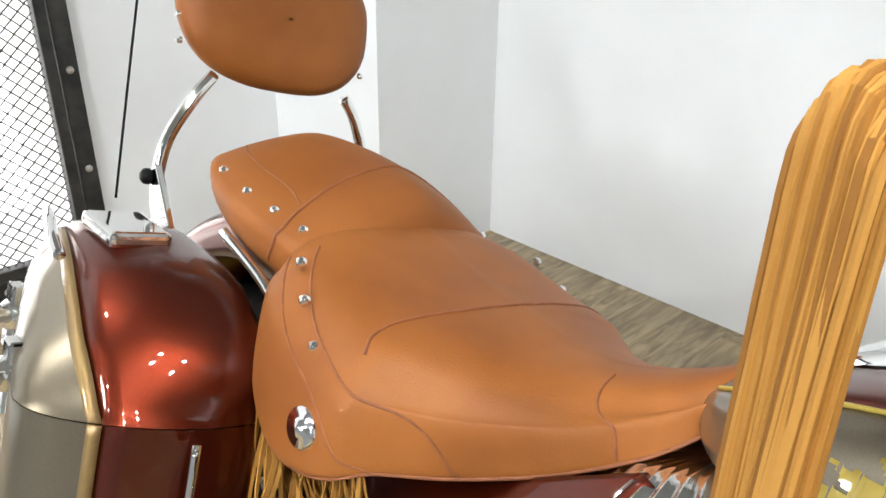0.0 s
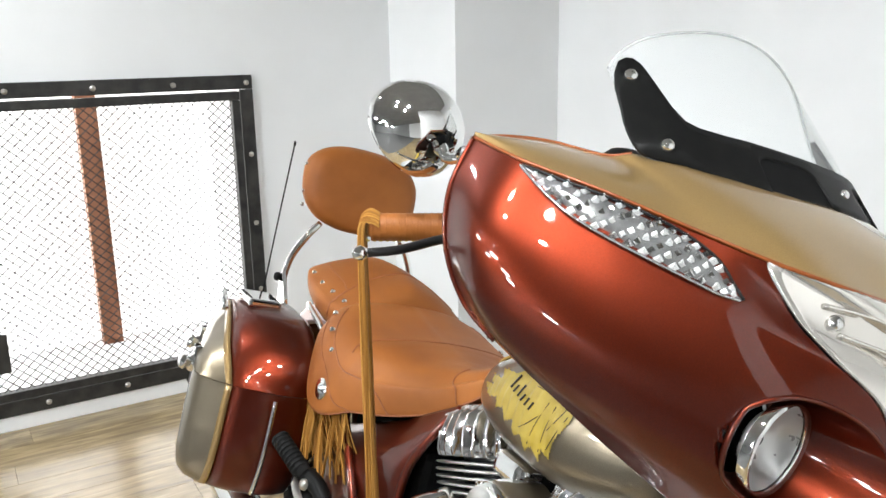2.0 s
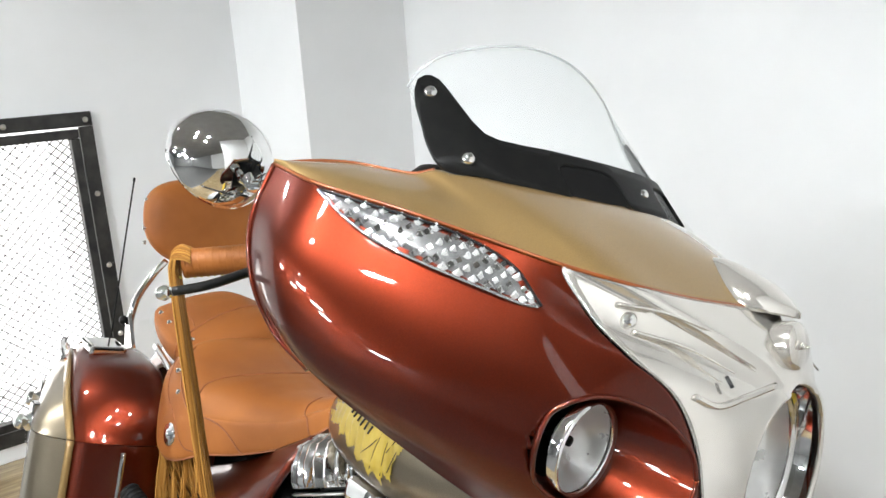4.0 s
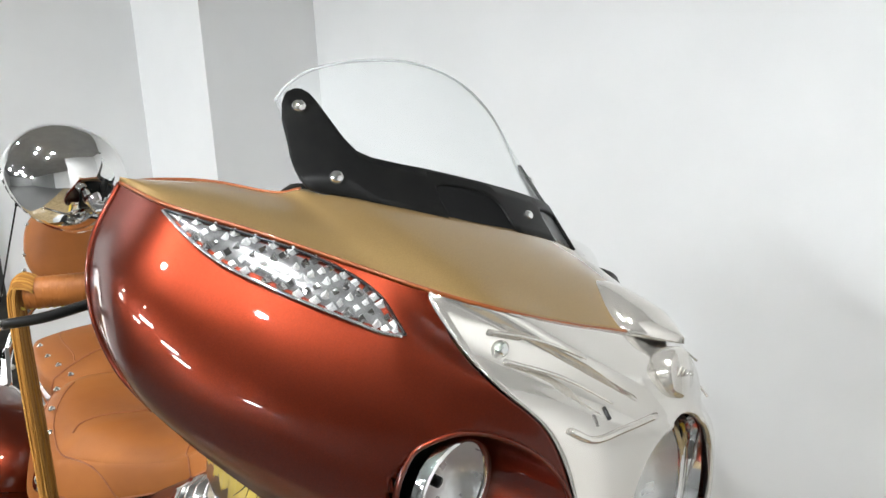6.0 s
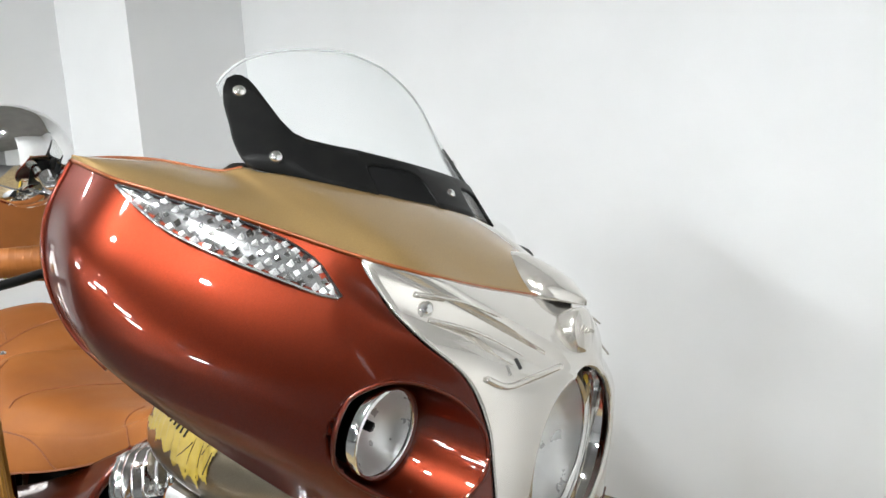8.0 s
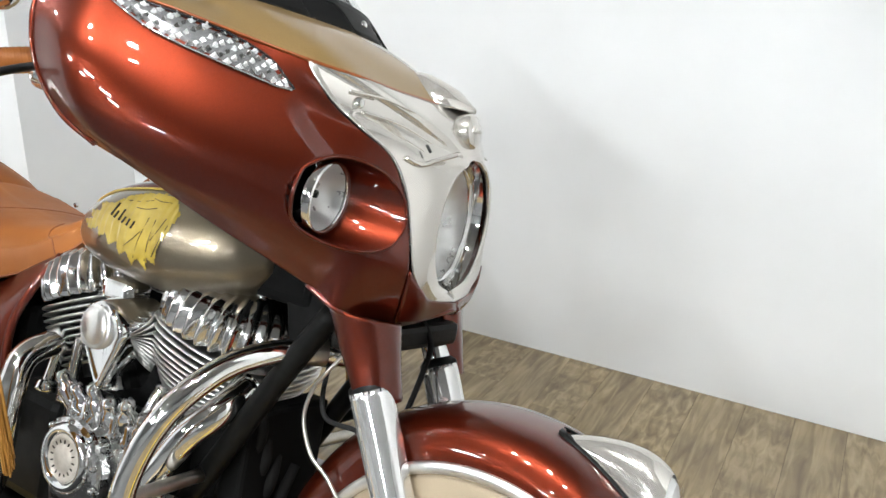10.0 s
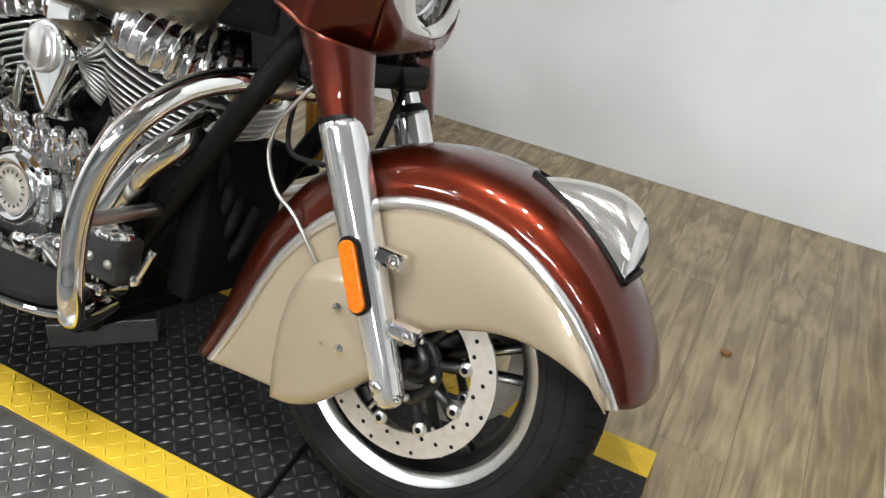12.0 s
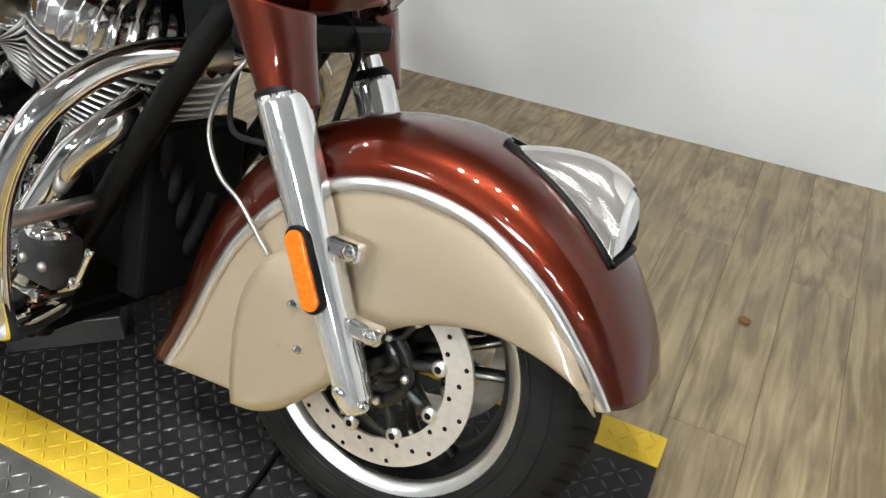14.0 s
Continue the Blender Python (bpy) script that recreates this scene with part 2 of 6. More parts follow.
def box(name, lo, hi, mat, parent=None, label="", bevel=0.0, m=None, seg=2):
    bm = bmesh.new()
    bmesh.ops.create_cube(bm, size=1)
    c, s = [(a + b) / 2 for a, b in zip(lo, hi)], [b - a for a, b in zip(lo, hi)]
    for v in bm.verts:
        v.co = Vector(c) + Vector((v.co.x * s[0], v.co.y * s[1], v.co.z * s[2]))
    if bevel:
        bmesh.ops.bevel(bm, geom=bm.edges[:], offset=bevel, segments=seg, profile=0.5, affect="EDGES")
    if m is not None:
        bm.transform(m)
    return part(name, bm, mat, parent, label)


def bolt(name, at, axis, r, mat, parent, label=""):
    return lathe(name, [(0.0005, r * 0.7), (r * 0.55, r * 0.65), (r * 0.9, r * 0.35), (r, 0), (r, -0.004)], at, axis, mat, parent, label, sides=12)


def plate_outline(name, outline, y0, y1, mat, parent, label="", bevel=0.0):
    """A flat plate: outline of (x, z), between y0 and y1."""
    n = len(outline)
    v = [(x, y0, z) for x, z in outline] + [(x, y1, z) for x, z in outline]
    f = [tuple(range(n)), tuple(reversed(range(n, 2 * n)))] + [(i, (i + 1) % n, n + (i + 1) % n, n + i) for i in range(n)]
    return weighted(link_mesh(name, v, f, mat, parent, label, smooth=False), width=bevel)


# ---- room ----
XW, YB, XR, YC, H = -2.113, 2.675, 1.75, -9.0, 2.75
WY0, WY1, WZ0, WZ1 = 0.36, 1.49, 0.092, 1.267
XC, DEEP = -1.568, 0.58


def wall(name, lo, hi, label):
    return tagged(box(name, lo, hi, WALL), label, "wall", kind="structure")


wall("wall_back", (XC, YB, 0), (XR + 3.3, YB + 0.12, H), "plain white painted back wall")
wall("wall_right", (XR, 0.9, 0), (XR + 0.12, YB - 0.002, H), "plain white painted side wall")
YF = -0.12
HX0, HX1 = XW - 2.4, XR + 3.2
# unseen hall walls, added to close the room and dim the reflections
tagged(box("wall_front", (HX0, YC - 0.12, 0), (HX1, YC, H), GREYWALL), "unseen end wall, grey chosen for reflections", "wall", kind="structure")
for nm, x in (("wall_hall_east", HX1), ("wall_hall_west", HX0 - 0.12)):
    tagged(box(nm, (x, YC - 0.12, 0), (x + 0.12, -1.2, H), GREYWALL), "unseen hall side wall, grey chosen for reflections", "wall", kind="structure")
wall("wall_east", (HX1, -1.2, 0), (HX1 + 0.12, YB, H), "plain white wall across the aisle")
tagged(box("wall_return_west", (HX0 - 0.12, -1.2, 0), (XW - DEEP, -1.08, H), GREYWALL), "unseen return wall, grey chosen for reflections", "wall", kind="structure")
# added floor out of view; darker than the planks to dim reflections
tagged(box("floor_hall", (HX0, YC, -0.06), (HX1, YF, -0.002), FLOORGREY), "unseen hall floor, dark to dim reflections", "floor", kind="structure")
wall("wall_column", (XW, 2.16, 0), (XC, YB + 0.12, H), "white boxed-in corner column")
window_wall = new("wall_window")
tagged(window_wall, "white wall with a low barred window opening", "wall", kind="structure")
for lo, hi in (((XW - DEEP, -1.2, 0), (XW, WY0, H)), ((XW - DEEP, WY1, 0), (XW, YB, H)), ((XW - DEEP, WY0, WZ1), (XW, WY1, H)), ((XW - DEEP, WY0, 0), (XW, WY1, WZ0))):
    box("wall_section", lo, hi, WALL, window_wall)
tagged(box("baseboard", (XW, -1.2, 0), (XW + 0.012, 2.16, 0.07), WALL, bevel=0.003), "white painted skirting board under the window", "baseboard", kind="structure")
# unseen ceiling; the shade up here is in its grey
tagged(box("ceiling", (HX0 - 0.12, YC - 0.12, H), (HX1 + 0.12, YB + 0.12, H + 0.1), CEIL), "plain ceiling, its grey standing in for shade", "ceiling", kind="structure")


# ---- lamps in the ceiling ----
def tube_light(x, y, turn):
    e = new("ceiling_light")
    e.matrix_world = pose(x, y, H - 0.06, 0, 0, turn)
    tagged(e, "white ceiling fitting with three fluorescent tubes", "ceiling light", "ceiling lights")
    box("housing", (-0.3, -0.34, 0.02), (0.3, 0.34, 0.058), CEIL, e, bevel=0.006)
    for dx in (-0.18, 0, 0.18):
        lathe("fluorescent_tube", [(0.014, -0.31), (0.018, -0.3), (0.018, 0.3), (0.014, 0.31)], (dx, 0, 0), (0, 1, 0), TUBE, e, sides=12)
    return e


for px, py in ((-1.8, -3.0), (0.4, -3.4), (-0.5, -4.8), (1.3, -4.9), (4.2, -7.2), (1.8, -6.6)):
    tube_light(px, py, 90)


def spot_light(x, y):
    e = new("downlight")
    e.matrix_world = pose(x, y, H - 0.012)
    tagged(e, "small round can downlight with a white lamp", "ceiling light", "downlights")
    lathe("trim_ring", [(0.058, 0.012), (0.058, -0.012), (0.055, -0.016), (0.047, -0.016), (0.045, -0.012), (0.043, 0.008)], (0, 0, 0), (0, 0, 1), CEIL, e, "short grey can")
    lathe("bulb", [(0.001, -0.006), (0.03, -0.003), (0.038, 0.008)], (0, 0, 0), (0, 0, 1), BULB, e, sides=20)
    return e


for px, py in ((-1.4, 0.33), (0.38, 0.38), (1.03, 0.6), (1.27, 0.22), (0.55, 0.1)):
    spot_light(px, py)
for px, py in ((2.8, -4.6), (0.5, -1.9), (-0.9, -1.9), (3.2, 1.6), (-2.6, -5.8)):
    spot_light(px, py)
area_lamp("window_daylight", pose(XW - DEEP + 0.02, (WY0 + WY1) / 2, 0.7, 0, -90, 0), 1.05, 1.05, 9, (1, 0.99, 0.97))

# ---- floor ----
floor = tagged(box("floor", (XW - DEEP, YF, -0.06), (HX1, YB + 0.12, -0.006), DARK), "wood-look plank floor with narrow dark joints", "floor", kind="structure")

# ---- window ----
window = new("window_1")
window.location = (XW, (WY0 + WY1) / 2, WZ0)
tagged(window, "low window behind a black bolted steel mesh guard", "window", kind="structure")
window_back = tagged(box("backdrop", (XW - DEEP - 0.04, WY0 - 0.3, -0.3), (XW - DEEP - 0.02, WY1 + 0.3, 1.7), SKYGLOW), "bright overcast daylight outside the window", "backdrop", kind="structure")


def in_window(ob):
    ob.parent = window
    ob.matrix_parent_inverse = Matrix.Translation(window.location).inverted()
    return ob


in_window(box("window_post", (XW - 0.575, 0.91, WZ0), (XW - 0.5, 0.995, WZ1), POST, bevel=0.004))
in_window(box("window_sill", (XW - DEEP + 0.003, WY0 + 0.002, WZ0 - 0.01), (XW - 0.004, WY1 - 0.002, WZ0 + 0.006), WALL, bevel=0.003))
for nm, lo, hi in (("guard_bar", (XW, WY0 - 0.03, WZ1 - 0.025), (XW + 0.02, WY1 + 0.025, WZ1 + 0.03)), ("guard_bar", (XW, WY0 - 0.03, WZ0 - 0.03), (XW + 0.02, WY1 + 0.025, WZ0 + 0.028)),
                   ("guard_bar", (XW, WY1 - 0.028, WZ0 + 0.03), (XW + 0.02, WY1 + 0.025, WZ1 - 0.027)), ("guard_bar", (XW, WY0 - 0.03, WZ0 + 0.03), (XW + 0.02, WY0 + 0.022, WZ1 - 0.027))):
    in_window(box(nm, lo, hi, IRON, bevel=0.003))
for nm, lo, hi in (("gate_bar", (XW - 0.012, WY0 + 0.03, WZ1 - 0.068), (XW + 0.028, WY1 - 0.034, WZ1 - 0.034)), ("gate_bar", (XW - 0.012, WY0 + 0.03, WZ0 + 0.034), (XW + 0.028, WY1 - 0.034, WZ0 + 0.066)),
                   ("gate_bar", (XW - 0.012, WY1 - 0.066, WZ0 + 0.067), (XW + 0.028, WY1 - 0.034, WZ1 - 0.069)), ("gate_bar", (XW - 0.012, WY0 + 0.03, WZ0 + 0.067), (XW + 0.028, WY0 + 0.06, WZ1 - 0.069))):
    in_window(box(nm, lo, hi, IRON, bevel=0.003))
for z in (0.32, 1.04):
    in_window(box("hinge_plate", (XW + 0.029, WY0 - 0.05, z - 0.075), (XW + 0.042, WY0 + 0.152, z + 0.075), IRON, bevel=0.003))
    in_window(lathe("hinge_pin", [(0.012, -0.06), (0.014, -0.055), (0.014, 0.055), (0.012, 0.06)], (XW + 0.056, WY0 + 0.03, z), (0, 0, 1), IRON, None, sides=12))
for k in range(5):
    for z in (WZ0, WZ1):
        in_window(bolt("guard_bolt", (XW + 0.021, WY1 - 0.29 * k if k else WY1, z), (1, 0, 0), 0.011, STEEL, None))
for k in range(1, 4):
    in_window(bolt("guard_bolt", (XW + 0.021, WY1, WZ1 - 0.29 * k), (1, 0, 0), 0.011, STEEL, None))
    in_window(bolt("guard_bolt", (XW + 0.021, WY0, WZ1 - 0.29 * k), (1, 0, 0), 0.011, STEEL, None))


def expanded_mesh():
    verts, faces = [], []
    y0, y1, z0, z1 = WY0 + 0.05, WY1 - 0.05, WZ0 + 0.05, WZ1 - 0.05
    pitch, wide, w = 0.0185, 0.04, 0.0027
    rows, cols = int((z1 - z0) / pitch), int((y1 - y0) / (wide / 2))
    for r in range(rows + 1):
        z = z0 + r * pitch
        line = []
        for c in range(cols + 1):
            up = pitch * 0.5 * (1 if (c + r) % 2 else -1)
            line.append((y0 + c * wide / 2, min(max(z + up, z0), z1), 0.004 if (c + r) % 2 else 0.0))
        b = len(verts)
        for y, zz, d in line:
            verts += [(XW + 0.006 + d, y, zz - w), (XW + 0.006 + d, y, zz + w), (XW + 0.003 + d, y, zz)]
        for c in range(cols):
            a, e = b + 3 * c, b + 3 * c + 3
            faces += [(a, e, e + 1, a + 1), (a + 1, e + 1, e + 2, a + 2), (a + 2, e + 2, e, a)]
    return in_window(tagged(link_mesh("wire_mesh", verts, faces, MESHIRON, smooth=False), kind="stuff"))


expanded_mesh()

# ---- turntable with its deck ----
DX0, DX1, DY0, DY1, DZ = -0.97, 1.322, 0.853, 1.425, 0.05
TX, TY, TR = 0.218, 1.137, 0.547
table = new("turntable")
table.location = (TX, TY, 0)
tagged(table, "round tread-plate turntable with black deck and yellow edges", "turntable")


def on_table(ob):
    ob.parent = table
    ob.matrix_parent_inverse = Matrix.Translation(table.location).inverted()
    return ob


on_table(lathe("round_plate", [(0.001, 0.046), (TR - 0.003, 0.046), (TR, 0.044), (TR, 0.001), (0.001, 0.001)], (TX, TY, 0), (0, 0, 1), PLATE, None, "bare aluminium tread plate", sides=96))
for p in table.children:
    p.data.polygons.foreach_set("use_smooth", [False] * len(p.data.polygons))
on_table(box("deck", (DX0, DY0 + 0.075, 0.002), (DX1, DY1 - 0.075, DZ), BLACKPLATE, None, "black painted tread plate deck", bevel=0.002))
for y in (DY0, DY1 - 0.075):
    on_table(box("edge_strip", (DX0, y + (0.002 if y == DY0 else 0), 0.006), (DX1, y + 0.075 - (0 if y == DY0 else 0.002), DZ + 0.001), YELLOW, None, "yellow painted deck edge"))
on_table(box("side_skirt", (DX0, DY0 - 0.002, 0.002), (DX1, DY0 + 0.0015, DZ - 0.003), PLATE, None, "bare aluminium edge"))


def lozenges(inside, z, x0, x1, y0, y1, mat, name):
    verts, faces = [], []
    p = 0.0235
    for i in range(int((x1 - x0) / p) + 1):
        for j in range(int((y1 - y0) / p) + 1):
            x, y = x0 + i * p, y0 + j * p
            if not inside(x, y):
                continue
            a = radians(45 if (i + j) % 2 else -45)
            ca, sa, b = math.cos(a), math.sin(a), len(verts)
            for lx, ly, lz in ((-0.0125, 0, 0), (0, -0.0032, 0), (0.0125, 0, 0), (0, 0.0032, 0), (-0.005, 0, 0.0017), (0.005, 0, 0.0017)):
                verts.append((x + lx * ca - ly * sa, y + lx * sa + ly * ca, z + lz))
            faces += [(b, b + 1, b + 4), (b + 1, b + 5, b + 4), (b + 1, b + 2, b + 5), (b + 2, b + 3, b + 5), (b + 3, b + 4, b + 5), (b + 3, b, b + 4)]
    return on_table(tagged(link_mesh(name, verts, faces, mat, smooth=False), kind="stuff"))


lozenges(lambda x, y: (x - TX) ** 2 + (y - TY) ** 2 < (TR - 0.015) ** 2 and y < DY0 - 0.012, 0.046, TX - TR, TX + TR, TY - TR, DY0 - 0.012, PLATE, "plate_tread")
lozenges(lambda x, y: True, DZ, DX0 + 0.012, DX1 - 0.012, DY0 + 0.09, DY1 - 0.09, BLACKTREAD, "deck_tread")
lozenges(lambda x, y: True, DZ + 0.001, DX0 + 0.012, DX1 - 0.012, DY0 + 0.016, DY0 + 0.064, YELLOW, "strip_tread")
lozenges(lambda x, y: True, DZ + 0.001, DX0 + 0.012, DX1 - 0.012, DY1 - 0.062, DY1 - 0.014, YELLOW, "strip_tread")

# ---- motorcycle: x ahead from the front axle, y to its left, z up from the tyre's foot ----
bike = new("motorcycle")
bike.matrix_world = pose(0.9427, 1.0086, -0.0285, -18, 0, -3.5) @ Matrix.Scale(1.07, 4)
tagged(bike, "red and gold touring motorcycle with tan leather, leaning on its stand", "motorcycle")
AX, AZ = 0.0, 0.325


def at_angle(r, deg, y):
    a = radians(deg)
    return (AX + r * math.cos(a), y, AZ + r * math.sin(a))


# wheels
def wheel(name, x, z, big, label):
    w = new(name)
    w.parent = bike
    w.location = (x, 0, z)
    tagged(w, label)
    a = (0, 1, 0)
    t = big
    lathe("tyre", [(0.186, -0.05), (0.2, -0.059), (0.225, -0.063), (0.25, -0.058), (0.267, -0.043), (0.279, -0.021), (0.283, 0), (0.279, 0.021), (0.267, 0.043), (0.25, 0.058), (0.225, 0.063), (0.2, 0.059), (0.186, 0.05)],
          (0, 0, 0), a, RUBBER, w, "black road tyre with cut grooves", 72)
    for q in (0.206, 0.2345):
        lathe("sidewall_rib", [(q - 0.003, -0.0605 if q < 0.21 else -0.0625), (q, -0.0635 if q < 0.21 else -0.0645), (q + 0.003, -0.0615 if q < 0.21 else -0.062)], (0, 0, 0), a, RUBBER, w, sides=72)
    lathe("rim", [(0.195, -0.058), (0.197, -0.054), (0.195, -0.05), (0.182, -0.046), (0.176, -0.036), (0.17, -0.028), (0.165, 0), (0.17, 0.028), (0.176, 0.036), (0.182, 0.046), (0.195, 0.05), (0.197, 0.054), (0.195, 0.058), (0.183, 0.055), (0.176, 0.048), (0.17, 0.03), (0.163, 0), (0.17, -0.03), (0.176, -0.048), (0.183, -0.055), (0.195, -0.058)],
          (0, 0, 0), a, ALU, w, "polished rim lip", 72)
    lathe("rim_barrel", [(0.1755, -0.046), (0.163, -0.03), (0.156, 0), (0.163, 0.03), (0.1755, 0.046)], (0, 0, 0), a, BLACK, w, "gloss black inner rim", 64)
    lathe("hub", [(0.012, -0.062), (0.03, -0.06), (0.04, -0.045), (0.036, -0.02), (0.036, 0.02), (0.04, 0.045), (0.03, 0.06), (0.012, 0.062)], (0, 0, 0), a, BLACK, w)
    for k in range(5):
        for d in (-9, 9):
            q = radians(72 * k + d + 18)
            c, s = math.cos(q), math.sin(q)
            tube("spoke", [(0.03 * c, -0.02, 0.03 * s), (0.1 * c, -0.024, 0.1 * s), (0.168 * c, -0.012, 0.168 * s)], 0.0085, BLACK, w, n=8, sides=8)
            tube("spoke_edge", [(0.11 * c, -0.0335, 0.11 * s), (0.16 * c, -0.021, 0.16 * s)], 0.0035, ALU, w, "machined spoke edge", n=4, sides=6)
    return w


fw = wheel("front_wheel", -0.006, 0.362, 1, "black and polished front wheel")
rw = wheel("rear_wheel", -1.565, 0.362, 1, "black and polished rear wheel")


def tread_grooves(w):
    verts, faces = [], []
    for k in range(64):
        for s in (-1, 1):
            q0 = 2 * math.pi * (k + (0.5 if s > 0 else 0)) / 64
            b = len(verts)
            for u, y, dq in ((0, 0.006, 0), (0.5, 0.03, 0.05), (1, 0.052, 0.075)):
                for e in (-0.006, 0.006):
                    r = (0.2836, 0.2772, 0.2625)[int(u * 2)]
                    q = q0 + dq + e
                    verts.append((r * math.cos(q), s * y, r * math.sin(q)))
            faces += [(b, b + 1, b + 3, b + 2), (b + 2, b + 3, b + 5, b + 4)]
    return tagged(link_mesh("tread_pattern", verts, faces, DARK, w, smooth=False), kind="stuff")


tread_grooves(fw)


def brake_disc(y, side):
    verts, faces = [], []
    n, holes = 72, 36
    rotor = lathe("brake_disc", [(0.104, 0), (0.142, 0), (0.142, 0.005), (0.104, 0.005)], (0, y, 0), (0, 1, 0), DISC, fw, "drilled steel brake disc", 72, closed=True)
    for p in rotor.data.polygons:
        p.use_smooth = False
    for k in range(holes):
        q = 2 * math.pi * k / holes
        r = (0.112, 0.123, 0.134)[k % 3]
        lathe("drilled_hole", [(0.0002, -0.0006), (0.0034, -0.0006)], (r * math.cos(q), y if side < 0 else y + 0.005, r * math.sin(q)), (0, 1, 0) if side < 0 else (0, -1, 0), DARK, rotor, sides=10)
    for k in range(9):
        q = 2 * math.pi * k / 9 + 0.35
        c, s = math.cos(q), math.sin(q)
        lathe("disc_button", [(0.004, -0.006), (0.0065, -0.006), (0.0105, -0.004), (0.0115, 0.001)], (0.097 * c, y, 0.097 * s), (0, 1, 0), ALU, rotor, sides=16)
        lathe("button_recess", [(0.0002, -0.0062), (0.005, -0.0062)], (0.097 * c, y, 0.097 * s), (0, 1, 0), DARK, rotor, sides=10)
        tube("carrier_arm", [(0.045 * c, y + 0.004, 0.045 * s), (0.094 * c, y + 0.003, 0.094 * s)], 0.0075, BLACK, rotor, n=4, sides=6)
    lathe("carrier_ring", [(0.04, 0), (0.058, -0.004), (0.058, 0.006), (0.04, 0.006)], (0, y, 0), (0, 1, 0), BLACK, rotor, closed=True)
    for k in range(5):
        q = 2 * math.pi * k / 5
        bolt("carrier_bolt", (0.049 * math.cos(q), y - 0.004, 0.049 * math.sin(q)), (0, -1, 0), 0.006, ALU, rotor)
    return rotor


brake_disc(-0.078, -1)
brake_disc(0.073, 1)
caliper = box("brake_caliper", (0.055, 0.04, 0.04), (0.125, 0.095, 0.13), BLACK, fw, "black brake caliper", bevel=0.012)
box("caliper_plate", (0.065, 0.036, 0.06), (0.115, 0.04, 0.11), STEEL, caliper, bevel=0.001)
tube("axle_end", [(0, -0.1, 0), (0, 0.1, 0)], 0.011, BLACK, fw, n=3)

# front fender
fender = new("front_fender")
fender.parent = bike
tagged(fender, "deep valanced red fender with chrome strip and beige skirts")
ANG = [20.5, 32, 50, 70, 90, 110, 130, 150, 165, 178, 188, 196]
CROWN = [0.346, 0.352, 0.357, 0.357, 0.354, 0.352, 0.349, 0.343, 0.343, 0.352, 0.375, 0.41]
TRIM = [0.312, 0.303, 0.297, 0.292, 0.284, 0.277, 0.271, 0.27, 0.275, 0.288, 0.312, 0.345]


def fender_section(i, t):
    """profile of the fender at angle i: from the right trim over the crown to the left trim."""
    d, c, r = ANG[i], CROWN[i], TRIM[i]
    w = 0.1 if d > 40 else 0.1 - (40 - d) * 0.0011
    prof = [(-w, r), (-w * 0.985, r + (c - r) * 0.3), (-w * 0.86, r + (c - r) * 0.66), (-w * 0.55, r + (c - r) * 0.92), (0, c)]
    prof += [(-y, q) for y, q in reversed(prof[:-1])]
    return [at_angle(q, d, y) for y, q in prof]


